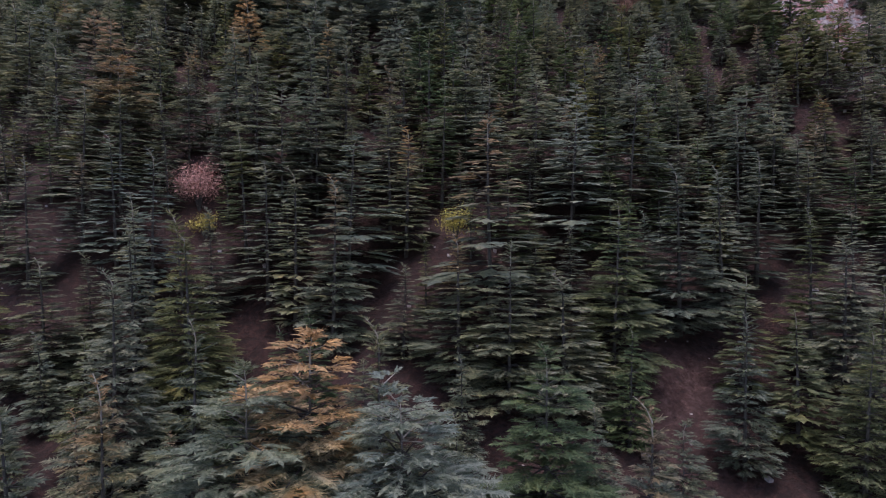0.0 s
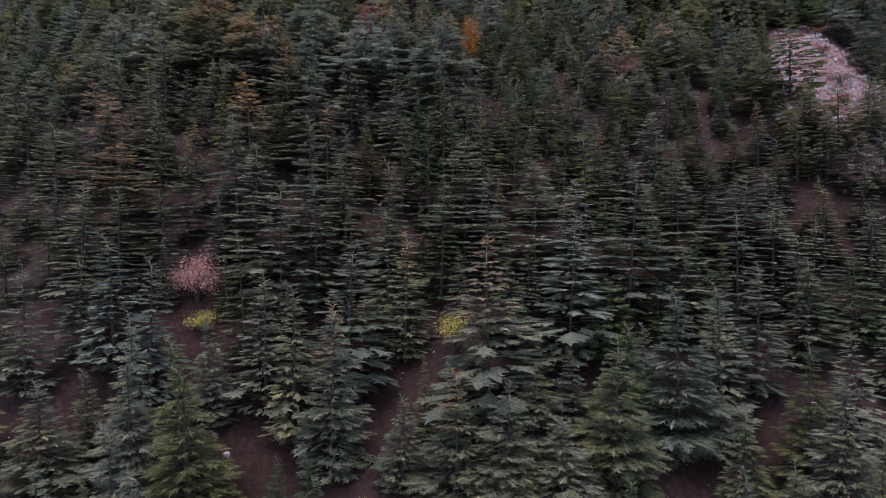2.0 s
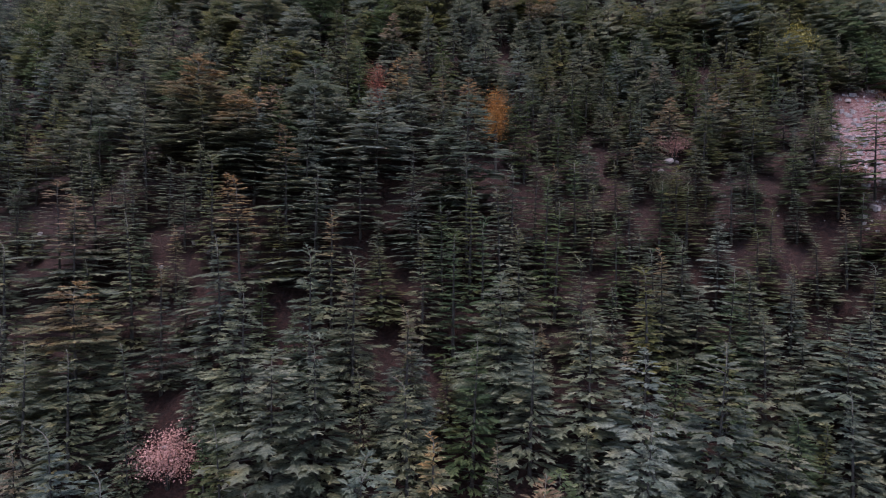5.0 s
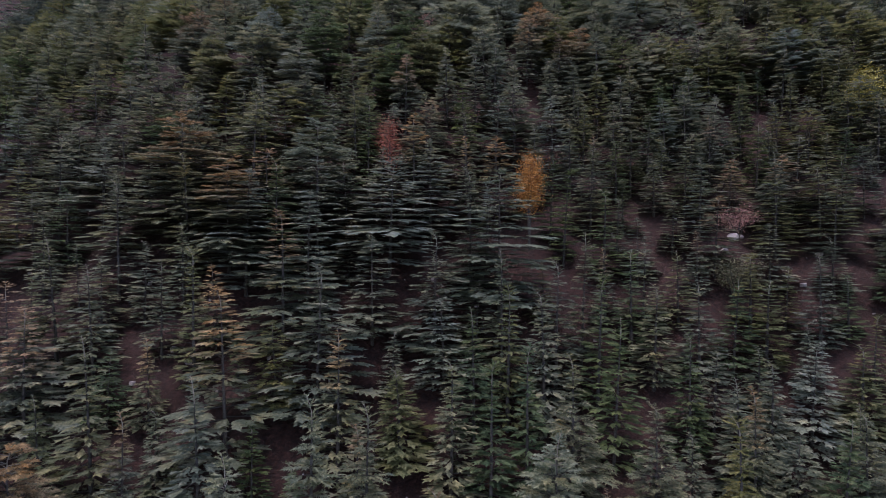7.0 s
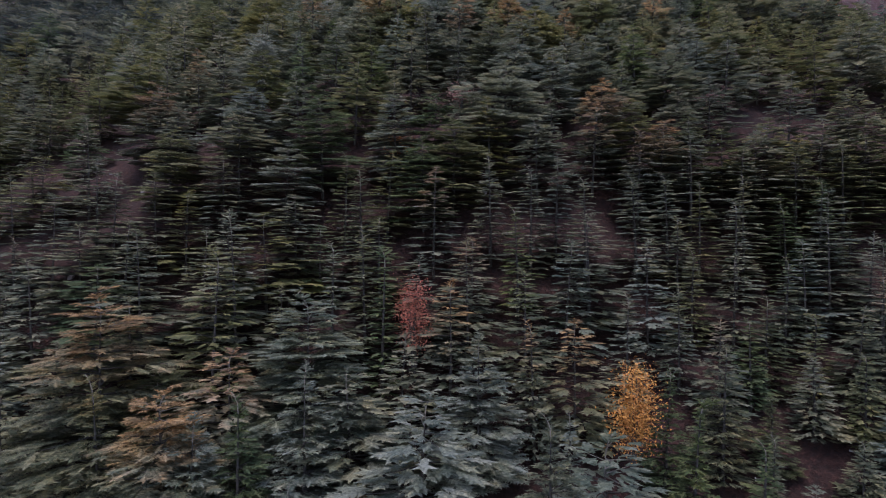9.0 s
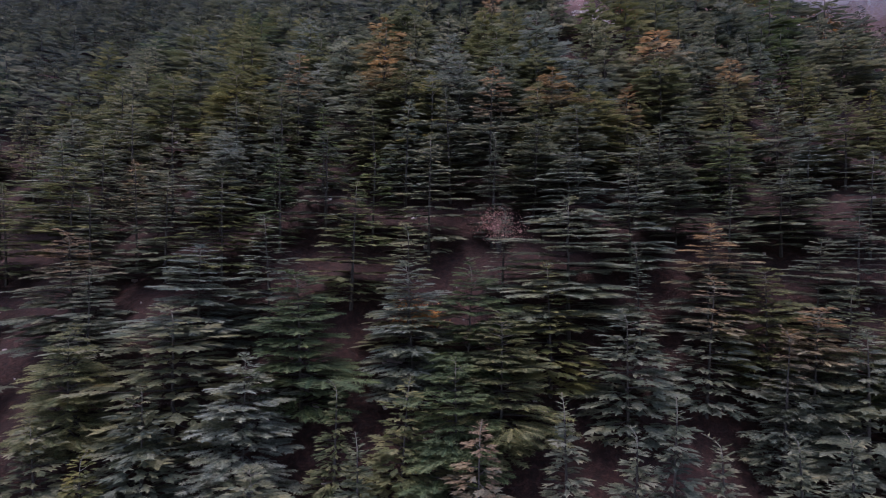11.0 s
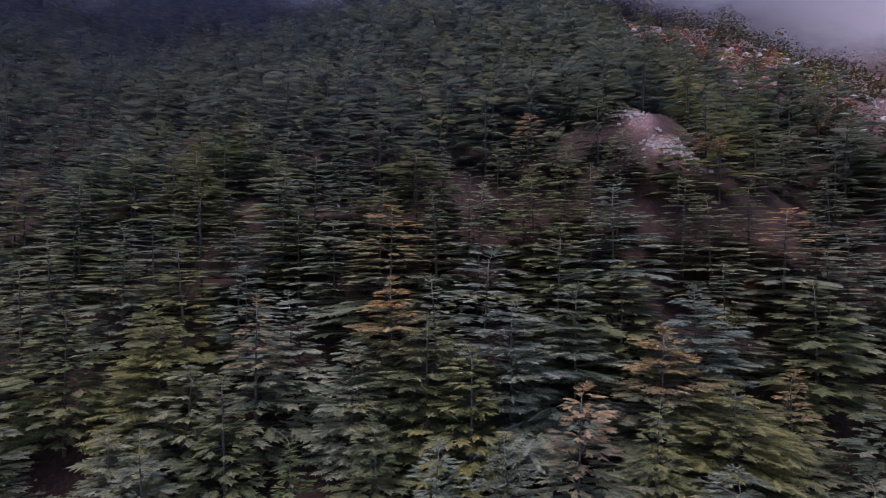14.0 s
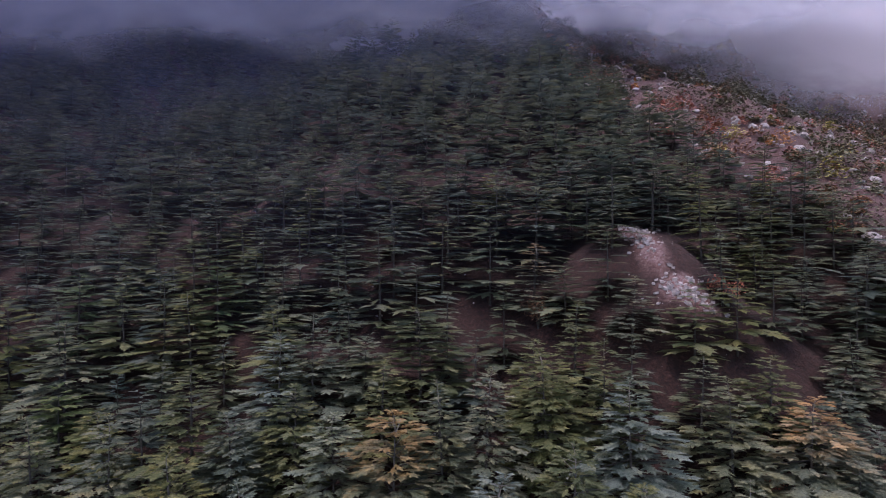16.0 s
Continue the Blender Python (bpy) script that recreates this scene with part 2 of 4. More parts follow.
def cedar_meshes(kind, seed, tall, detail):
    """Trunk with its boughs, and crown, of one tree of that height. detail 2: near, 1: middle, 0: far."""
    rng = random.Random(seed)
    fm = FORMS[kind]
    tooth = (0.95, 0.42, 0.18)[detail]
    core = (0.42, 0.36, 0.24)[detail]
    slender = kind in ("slim", "fir")
    step = fm["step"] * (1.35, 1.0, 1.0)[detail]
    lean_a, lean = rng.uniform(0, 6.28), rng.uniform(0, 0.03) * tall
    bend_a, bend = rng.uniform(2.4, 3.9), rng.choice((0.1, 0.3, 0.5, 0.7))

    def axis(u):
        """The trunk's place at that share of its height."""
        k = max(0, (u - 0.88) / 0.12) ** 2
        return (lean * u * u * math.cos(lean_a) + bend * k * math.cos(bend_a),
                lean * u * u * math.sin(lean_a) + bend * k * math.sin(bend_a) * 0.5, tall * u - 0.3 * bend * k)

    cv, cf, tv, tf, joints, count_v = [], [], [], [], [], [0]

    def plate_of(on, way, l, wide, roll):
        """The flat fan of needle twigs that one bough carries: a low ridge, and a rim of twig tips with notches between them."""
        m = max(2, round(l * 0.85 / tooth))
        ca, sa = math.cos(way), math.sin(way)
        v, f = [], []
        start = 0.12 if slender else 0.2

        def at(q, w, lift):
            px, py, pz = on(max(0.0, q))
            v.append((px - sa * w, py + ca * w, pz + lift + roll * w))
            return len(v) - 1

        def half(q):
            return wide * (0.25 + 0.75 * math.sin(math.pi * min(1.0, q) ** 1.35 * 0.82))

        rows = []
        for i in range(m + 1):
            q = start + (1 - start) * i / (m + 0.6)
            w = half(q)
            mid = at(q, rng.uniform(-0.06, 0.06) * w, 0.05 * w + rng.uniform(-0.02, 0.03))
            rows.append((q, w, mid, at(q, core * w * rng.uniform(0.7, 1.15), rng.uniform(-0.03, 0.01)), at(q, -core * w * rng.uniform(0.7, 1.15), rng.uniform(-0.03, 0.01))))
        for (q0, w0, m0, a0, b0), (q1, w1, m1, a1, b1) in zip(rows, rows[1:]):
            f.extend([(m0, m1, a1), (m0, a1, a0), (m0, b1, m1), (m0, b0, b1)])
            for side, e0, e1 in ((1, a0, a1), (-1, b0, b1)):
                # twigs point outward and forward; close by, two slender ones to a notch
                for k in range(2 if detail == 2 else 1):
                    if rng.random() < 0.1:
                        continue
                    q = q0 + (q1 - q0) * (0.65 if detail < 2 else 0.25 + 0.5 * k)
                    tip = at(q + rng.uniform(0.4, 1.1) * (0.6 * tooth if detail < 2 else 0.15) / l, side * 0.5 * (w0 + w1) * rng.uniform(0.7, 1.2), rng.uniform(-0.05, 0.02))
                    if detail == 2:
                        e0 = at(q - 0.03 / l, side * 0.5 * core * (w0 + w1) * 0.9, 0.0)
                        e1 = at(q + 0.05 / l, side * 0.5 * core * (w0 + w1) * 0.9, rng.uniform(-0.02, 0.02))
                    f.append((e0, tip, e1) if side < 0 else (e0, e1, tip))
            if detail == 2:
                # a tuft that stands up
                w = w0 * rng.uniform(-0.6, 0.6)
                f.append((at(q0, w, 0.0), at(q0, w + 0.06, 0.01), at(q1 + 0.02, w + rng.uniform(-0.1, 0.1), rng.uniform(0.04, 0.1))))
        q, w, m0, a0, b0 = rows[-1]
        tip = at(min(1.12, q + 1.1 * tooth / l), rng.uniform(-0.1, 0.1) * w, -0.03)
        f.extend([(m0, tip, a0), (m0, b0, tip)])
        cv.append(np.array(v))
        cf.append(np.array(f) + count_v[0])
        count_v[0] += len(v)

    z = fm["foot"] * tall + rng.uniform(0, 0.3)
    top = tall * (1 - fm["leader"]) - 0.05
    turn = rng.uniform(0, 6.28)
    ragged = [rng.uniform(0.72, 1.18) for _ in range(6)]
    while z < top:
        u = (z - fm["foot"] * tall) / (tall * (1 - fm["foot"]))
        reach = fm["rad"] * tall * max(0.05, (1 - u) ** fm["power"]) * (0.75 + 0.25 * min(1, u * 5))
        count = max(4, round(fm["boughs"] * (0.6 + 0.4 * (1 - u))))
        # the boughs of a layer lie together in a few flat plates, each of its own height, reach and tilt
        plates = max(3, round(count / 2.2))
        for k in range(count):
            if k * plates // count != (k - 1) * plates // count or k == 0:
                plate = rng.uniform(0.66, 1.14), rng.uniform(-0.32, 0.32) * step, rng.uniform(-0.06, 0.05), fm["droop"] * rng.uniform(0.5, 1.5)
                turn += 0.3 * 2 * math.pi / count
            turn += 2 * math.pi / count * rng.uniform(0.75, 1.05)
            a = turn
            l = reach * rng.uniform(0.84, 1.1) * plate[0] * ragged[int((a % 6.2832) / 1.0472) % 6]
            if l < 0.1:
                continue
            zz = z + plate[1] + rng.uniform(-0.03, 0.03)
            ax, ay, az = axis(min(1, zz / tall))
            rise = fm["rise"] + 0.28 * u * u + plate[2]
            droop = plate[3]

            def on(q):
                return ax + q * l * math.cos(a), ay + q * l * math.sin(a), zz + rise * q * l - droop * l * q ** 2.2

            wide = (0.22 * l + 0.09 if slender else 0.25 * l + 0.08) * rng.uniform(0.85, 1.15)
            if detail == 0 or l < 0.8:
                plate_of(on, a, l, wide, rng.uniform(-0.12, 0.12))
            else:
                # side branches leave the bough alternately, each with a fan of its own
                n = max(2, min(round(l / (0.8, 0.8, 0.48)[detail]), (1, 3, 6)[detail]))
                side = rng.choice((-1, 1))
                for j in range(n):
                    q0 = 0.48 if j == 0 else 0.12 + 0.62 * (j - 0.5) / n
                    px, py, pz = on(q0)
                    fl = l * (1.02 - q0) if j == 0 else min(1.7 * wide + 0.25, l * (1.1 - q0)) * rng.uniform(0.75, 1.1)
                    b = a + (rng.uniform(-0.1, 0.1) if j == 0 else side * rng.uniform(0.45, 0.85))
                    tilt = rise * 0.6 - 0.5 * droop * (0.5 + q0) + rng.uniform(-0.05, 0.05)
                    side = -side

                    def on_side(q, px=px, py=py, pz=pz, fl=fl, b=b, tilt=tilt):
                        return px + q * fl * math.cos(b), py + q * fl * math.sin(b), pz + tilt * q * fl - 0.06 * fl * q * q

                    plate_of(on_side, b, fl, (0.25 if detail == 2 else 0.3) * fl + 0.06, rng.uniform(-0.08, 0.08))
            if detail and l > 0.8 and (detail == 2 or k % 2):
                r0 = 0.010 + 0.013 * l
                m = len(tv)
                joints.append(m)
                for q, rr in ((0.0, r0), (0.8, r0 * 0.3)):
                    px, py, pz = on(q)
                    ox, oy = -math.sin(a) * rr, math.cos(a) * rr
                    tv.extend([(px + ox, py + oy, pz - 0.02), (px - ox, py - oy, pz - 0.02), (px, py, pz - 1.4 * rr - 0.02)])
                for j in range(3):
                    b, c = m + j, m + (j + 1) % 3
                    tf.append((b, c, c + 3, b + 3))
        z += step * rng.uniform(0.75, 1.25) * (1 - 0.5 * u)
    # short twigs along the free leader
    if detail:
        for i in range(14):
            ax, ay, az = axis((1 - fm["leader"] - 0.04) + (fm["leader"] + 0.04) * (i / 14.5))
            a, l = i * 2.4 + turn, (0.5 - 0.36 * i / 14) * rng.uniform(0.6, 1.3)

            def on(q):
                return ax + q * l * math.cos(a), ay + q * l * math.sin(a), az + 0.45 * q * l

            plate_of(on, a, l, 0.05 + 0.12 * l, 0.0)
    us = [0, 0.1, 0.3, 0.5, 0.7, 0.85, 0.91, 0.95, 0.98, 1.0] if detail else [0, 0.4, 0.7, 0.88]
    girth = 0.011 * tall + 0.02
    pts = [axis(u) for u in us]
    pts[0] = (pts[0][0], pts[0][1], -0.8)
    v, f = tube(pts, [girth * (1 - u) ** 1.1 + 0.011 for u in us], 6 if detail else 4)
    n = len(tv)
    tv.extend(v)
    tf.extend([tuple(i + n for i in q) for q in f])
    # the boughs grow out of one heartwood
    tf.extend([(p, p + 1, q) for p, q in zip(joints, joints[1:])] + [(p, p + 1, n) for p in joints[:1]])
    return (tv, tf), (np.concatenate(cv), np.concatenate(cf))


LABELS = {
    "slim": ("slender young cedar with tiered grey-green sprays and a bare bent leader", "young cedars"),
    "layered": ("grown cedar with flat layered boughs of grey-green needles", "grown cedars"),
    "broad": ("spreading old cedar with wide flat plates of needles", "spreading cedars"),
    "fir": ("dense narrow young conifer with dark green needles", "young firs"),
}
COLOURS = {"glaucous": M_GLAUCOUS, "green": M_GREEN, "olive": M_OLIVE, "bronze": M_BRONZE, "gold": M_GOLD, "silver": M_SILVER}
TINTS = {"bronze": "its sprays turning bronze", "gold": "its sprays turning golden", "silver": "with silvery blue needles",
         "olive": "with olive green needles", "green": "with fresh green needles"}
STOCK = {}


def stock(kind, variant, detail):
    """The pattern tree of a kind, ten metres tall, kept for copying."""
    key = (kind, variant, detail)
    if key not in STOCK:
        tall = {"slim": 8.0, "layered": 9.5, "broad": 9.0, "fir": 6.0}[kind]
        (tv, tf), (cv, cf) = cedar_meshes(kind, 100 * variant + len(kind) + detail, tall, detail)
        trunk = mesh_of("trunk", tv, tf, [M_BARK, M_LEADER], True)
        high = [sum(tv[i][2] for i in p.vertices) / len(p.vertices) > 0.82 * tall for p in trunk.polygons]
        trunk.polygons.foreach_set("material_index", [int(h) for h in high])
        crown = mesh_of("crown", cv.tolist(), cf.tolist(), M_GLAUCOUS)
        STOCK[key] = (tall, trunk, crown)
    return STOCK[key]


PLANTED = []
TALLY = {}


def cedar(kind, x, y, tall, tone="glaucous", spread=1.0, detail=2, variant=None):
    """Plants one tree as a thing of its own."""
    i = len(PLANTED)
    PLANTED.append((x, y))
    TALLY[kind] = TALLY.get(kind, 0) + 1
    rng = random.Random(i * 7 + 3)
    base, trunk, crown = stock(kind, rng.randrange(4) if variant is None else variant, detail)
    s = tall / base
    top = new({"slim": "young_cedar", "layered": "cedar", "broad": "spreading_cedar", "fir": "fir"}[kind])
    label, group = LABELS[kind]
    if tone in TINTS:
        label = label.split(" with ")[0] + " " + TINTS[tone]
    tagged(top, label, "tree", group)
    top.matrix_world = pose(x, y, float(height(x, y)), rng.uniform(-2, 2), rng.uniform(-2, 2), rng.uniform(-25, 25) if kind == "slim" else rng.uniform(0, 360)) @ Matrix.Diagonal((s * spread, s * spread, s, 1))
    for name, me in (("trunk", trunk), ("crown", crown)):
        ob = new(name, me)
        ob.parent = top
        if name == "crown":
            ob.material_slots[0].link = "OBJECT"
            ob.material_slots[0].material = COLOURS[tone]
    return top


# cedars that stand out one by one, from the foot of the slope upward
cedar("broad", -0.9, 16.3, 9.2, "silver", 0.95, 2)
cedar("slim", 5.6, 16.6, 8.9, "bronze", 0.95, 2)
cedar("slim", -9.2, 16.7, 9.1, "bronze", 0.95, 2)
cedar("slim", -11.5, 16.7, 9.5, "glaucous", 0.95, 2)
cedar("broad", -5.4, 16.9, 9.4, "silver", 0.95, 2)
cedar("layered", 3.1, 18.5, 7.9, "green", 0.95, 2)
cedar("broad", -3.9, 18.5, 9.6, "gold", 0.95, 2)
cedar("slim", -7.8, 19.1, 8.9, "glaucous", 0.95, 2)
cedar("slim", -2.0, 19.5, 9.3, "glaucous", 0.95, 2)
cedar("slim", 14.9, 21.6, 6.6, "olive", 0.95, 2)
cedar("slim", 11.3, 22.9, 6.4, "glaucous", 0.98, 2)
cedar("slim", 16.7, 23.5, 6.8, "olive", 0.95, 2)
cedar("slim", -12.6, 23.8, 9.2, "glaucous", 0.95, 2)
cedar("slim", 5.1, 25.4, 6.3, "glaucous", 1.50, 2)
cedar("layered", 2.8, 25.6, 7.1, "glaucous", 0.95, 2)
cedar("slim", 16.9, 25.9, 6.8, "glaucous", 1.17, 2)
cedar("slim", 0.8, 26.4, 7.0, "bronze", 1.24, 2)
cedar("slim", -10.6, 26.4, 9.4, "olive", 0.95, 2)
cedar("layered", 7.5, 27.0, 8.3, "olive", 0.95, 2)
cedar("slim", 16.6, 27.8, 7.2, "olive", 0.95, 2)
cedar("slim", -11.4, 28.2, 9.3, "olive", 0.95, 2)
cedar("slim", -14.0, 28.6, 8.3, "glaucous", 0.95, 2)
cedar("slim", -18.5, 29.1, 6.3, "glaucous", 1.50, 2)
cedar("slim", -5.1, 29.4, 8.7, "bronze", 0.95, 2)
cedar("slim", 11.4, 29.6, 8.3, "glaucous", 1.23, 2)
cedar("layered", 2.5, 30.4, 10.0, "bronze", 0.95, 1)
cedar("slim", -14.8, 30.5, 8.8, "glaucous", 0.95, 1)
cedar("slim", 14.1, 31.1, 8.2, "glaucous", 0.95, 1)
cedar("slim", -7.4, 31.7, 8.5, "glaucous", 0.95, 1)
cedar("slim", 16.6, 32.7, 7.0, "glaucous", 1.27, 1)
cedar("slim", -9.1, 32.9, 7.5, "glaucous", 1.13, 1)
cedar("slim", -22.1, 33.5, 7.1, "glaucous", 1.06, 1)
cedar("slim", -15.5, 33.5, 9.3, "silver", 0.95, 1)
cedar("layered", -5.0, 33.7, 8.8, "silver", 0.95, 1)
cedar("layered", 7.2, 34.5, 8.2, "silver", 0.95, 1)
cedar("slim", -1.9, 34.6, 7.4, "gold", 1.05, 1)
cedar("slim", 20.4, 34.6, 5.9, "glaucous", 1.50, 1)
cedar("slim", -18.1, 34.9, 7.9, "silver", 1.06, 1)
cedar("slim", -11.0, 35.5, 7.5, "olive", 0.98, 1)
cedar("layered", 11.0, 36.5, 8.7, "glaucous", 0.95, 1)
cedar("slim", 17.6, 36.9, 7.5, "glaucous", 1.11, 1)
cedar("slim", -3.0, 37.4, 7.8, "glaucous", 1.15, 1)
cedar("layered", 8.0, 37.6, 8.0, "silver", 0.95, 1)
cedar("slim", -19.2, 37.7, 7.3, "glaucous", 1.11, 1)
cedar("layered", -9.6, 38.0, 8.3, "glaucous", 0.95, 1)
cedar("layered", -7.5, 38.1, 8.2, "glaucous", 0.95, 1)
cedar("slim", -21.8, 38.2, 8.1, "glaucous", 1.06, 1)
cedar("slim", 22.8, 38.3, 6.0, "bronze", 1.50, 1)
cedar("slim", 2.9, 38.6, 7.4, "glaucous", 1.08, 1)
cedar("slim", 0.1, 39.0, 7.8, "green", 0.95, 1)
cedar("slim", 20.8, 39.1, 7.0, "glaucous", 1.45, 1)
cedar("layered", 6.0, 39.7, 7.6, "silver", 1.00, 1)
cedar("slim", -3.3, 40.4, 8.5, "bronze", 0.95, 2)
cedar("layered", -11.9, 40.5, 9.2, "silver", 0.95, 2)
cedar("layered", 15.6, 41.0, 7.1, "glaucous", 0.95, 1)
cedar("slim", 28.9, 41.3, 4.0, "glaucous", 1.50, 1)
cedar("broad", 20.0, 41.4, 7.8, "silver", 0.95, 1)
cedar("broad", -21.0, 41.6, 8.6, "bronze", 0.95, 2)
cedar("layered", 1.7, 42.1, 8.2, "silver", 0.95, 2)
cedar("slim", -8.7, 42.4, 10.1, "silver", 0.95, 2)
cedar("slim", -6.4, 42.6, 9.2, "glaucous", 0.95, 2)
cedar("fir", 10.1, 43.1, 7.4, "olive", 1.08, 1)
cedar("slim", -17.2, 43.1, 7.6, "bronze", 0.95, 2)
cedar("slim", 22.9, 43.4, 6.2, "glaucous", 1.50, 1)
cedar("slim", -14.0, 43.6, 8.7, "glaucous", 1.03, 1)
cedar("slim", 26.4, 43.6, 4.5, "olive", 1.50, 1)
cedar("slim", 6.5, 43.7, 7.0, "glaucous", 0.95, 2)
cedar("slim", 14.8, 43.9, 7.3, "green", 1.04, 1)
cedar("slim", 11.4, 44.8, 7.8, "bronze", 0.95, 2)
cedar("slim", 16.6, 44.8, 6.5, "glaucous", 1.13, 2)
cedar("fir", -0.8, 45.2, 8.7, "green", 0.95, 1)
cedar("slim", 3.1, 45.5, 8.2, "glaucous", 0.95, 2)
cedar("slim", -27.7, 45.6, 8.6, "glaucous", 1.10, 1)
cedar("slim", -2.7, 46.1, 7.5, "glaucous", 0.95, 1)
cedar("fir", 1.0, 46.1, 8.4, "green", 0.95, 1)
cedar("slim", -20.4, 46.3, 8.7, "glaucous", 0.95, 1)
cedar("slim", -8.4, 47.2, 7.9, "bronze", 0.95, 1)
cedar("layered", -14.1, 47.3, 9.6, "gold", 0.95, 1)
cedar("slim", 5.6, 47.6, 7.7, "green", 0.95, 1)
cedar("slim", 9.5, 47.8, 6.8, "green", 0.95, 1)
cedar("slim", -5.3, 47.9, 5.6, "olive", 1.50, 1)
cedar("slim", -1.5, 48.5, 7.0, "green", 0.95, 1)
cedar("layered", 16.2, 48.7, 6.1, "silver", 1.00, 1)
cedar("slim", 22.8, 48.7, 4.7, "glaucous", 1.50, 1)
cedar("slim", 18.9, 48.8, 5.6, "olive", 1.50, 1)
cedar("layered", -25.5, 48.9, 8.1, "bronze", 0.95, 1)
cedar("layered", 31.2, 49.1, 5.5, "olive", 1.29, 1)
cedar("layered", -9.9, 49.1, 9.2, "glaucous", 0.95, 1)
cedar("fir", 0.3, 49.2, 8.0, "olive", 0.95, 1)
cedar("slim", 2.3, 49.2, 8.3, "glaucous", 0.95, 1)
cedar("layered", 28.5, 49.3, 5.5, "olive", 1.19, 1)
cedar("fir", 5.4, 50.4, 7.6, "green", 0.97, 1)
cedar("layered", -27.4, 50.5, 8.3, "bronze", 0.95, 1)
cedar("slim", 8.6, 50.7, 6.0, "glaucous", 1.26, 1)
cedar("slim", 0.2, 51.0, 8.3, "glaucous", 0.95, 1)
cedar("slim", 3.2, 51.0, 8.5, "glaucous", 0.95, 1)
cedar("fir", -17.3, 51.2, 8.3, "olive", 0.95, 1)
cedar("slim", 11.5, 51.6, 5.7, "glaucous", 1.36, 1)
cedar("slim", -23.5, 52.0, 7.5, "glaucous", 1.14, 1)
cedar("slim", 13.7, 52.3, 5.8, "green", 1.24, 1)
cedar("fir", 15.7, 52.5, 5.2, "olive", 1.50, 1)
cedar("layered", -12.6, 52.5, 9.0, "bronze", 0.95, 1)
cedar("slim", -34.2, 52.5, 8.3, "glaucous", 1.31, 1)
cedar("fir", 7.9, 52.7, 6.6, "green", 1.19, 1)
cedar("slim", 5.0, 52.9, 7.9, "glaucous", 0.95, 1)
cedar("layered", -7.4, 53.0, 6.7, "glaucous", 1.04, 1)
cedar("layered", -3.7, 53.0, 8.0, "glaucous", 0.95, 1)
cedar("slim", -26.4, 53.2, 8.3, "glaucous", 1.06, 1)
cedar("fir", 20.9, 53.2, 4.0, "green", 1.50, 1)
cedar("layered", -11.6, 54.3, 8.0, "silver", 0.95, 2)
cedar("fir", 15.7, 54.5, 4.9, "olive", 1.50, 1)
cedar("slim", -36.4, 54.5, 8.7, "glaucous", 1.45, 1)
cedar("broad", 0.3, 55.0, 9.7, "silver", 0.95, 1)
cedar("slim", 21.4, 55.5, 4.0, "glaucous", 1.50, 1)
cedar("layered", -16.0, 56.2, 8.3, "silver", 0.95, 2)
cedar("slim", -24.6, 56.9, 8.3, "glaucous", 0.95, 1)
cedar("slim", -14.3, 57.0, 8.6, "green", 0.95, 2)
cedar("slim", -1.4, 57.1, 8.9, "glaucous", 0.95, 2)
cedar("broad", -17.5, 57.4, 7.7, "gold", 0.95, 2)
cedar("broad", -6.8, 57.5, 7.7, "silver", 1.10, 1)
cedar("fir", 7.5, 57.8, 6.2, "green", 1.31, 1)
cedar("slim", -20.3, 57.8, 8.8, "glaucous", 0.95, 2)
cedar("layered", 23.0, 58.1, 5.5, "glaucous", 1.15, 1)
cedar("layered", -11.8, 58.3, 8.8, "silver", 0.95, 2)
cedar("fir", 5.0, 58.9, 6.8, "green", 0.95, 2)
cedar("slim", 12.6, 59.4, 4.1, "glaucous", 1.50, 1)
cedar("slim", 4.3, 60.5, 6.5, "green", 0.95, 2)
cedar("broad", -21.9, 60.5, 10.0, "bronze", 0.95, 2)
cedar("layered", 23.6, 60.8, 5.5, "olive", 1.22, 1)
cedar("layered", -4.2, 61.3, 7.5, "silver", 0.95, 2)
cedar("slim", 7.4, 61.5, 7.0, "glaucous", 0.95, 2)
cedar("fir", 9.8, 61.7, 4.0, "olive", 1.50, 2)
cedar("broad", -12.5, 62.2, 8.2, "silver", 1.07, 2)
cedar("slim", -1.4, 62.6, 7.2, "gold", 0.95, 1)
cedar("slim", 12.4, 62.8, 4.5, "glaucous", 1.50, 1)
cedar("layered", 21.8, 63.0, 5.5, "bronze", 1.27, 1)
cedar("layered", 28.1, 63.0, 5.5, "glaucous", 1.17, 1)
cedar("layered", 0.7, 63.2, 6.8, "bronze", 0.95, 1)
cedar("layered", -18.0, 63.6, 9.9, "olive", 0.95, 1)
cedar("layered", -32.9, 63.9, 7.9, "glaucous", 0.95, 1)
cedar("layered", -5.6, 63.9, 7.6, "gold", 0.95, 1)
cedar("layered", 23.7, 64.2, 6.1, "glaucous", 1.19, 1)
cedar("slim", 10.0, 64.4, 5.0, "green", 1.30, 1)
cedar("slim", 3.6, 64.5, 6.9, "glaucous", 1.02, 1)
cedar("layered", 15.7, 64.7, 5.5, "glaucous", 1.04, 1)
cedar("layered", -1.6, 65.4, 6.9, "glaucous", 0.95, 1)
cedar("fir", -9.3, 65.5, 8.4, "green", 0.95, 1)
cedar("slim", -12.1, 65.8, 8.2, "glaucous", 0.95, 1)
cedar("layered", -28.9, 66.1, 8.1, "glaucous", 0.95, 1)
cedar("layered", -4.7, 66.4, 7.3, "glaucous", 0.95, 1)
cedar("layered", -23.0, 66.4, 8.1, "glaucous", 0.95, 1)
cedar("slim", -10.4, 66.7, 8.1, "glaucous", 0.95, 1)
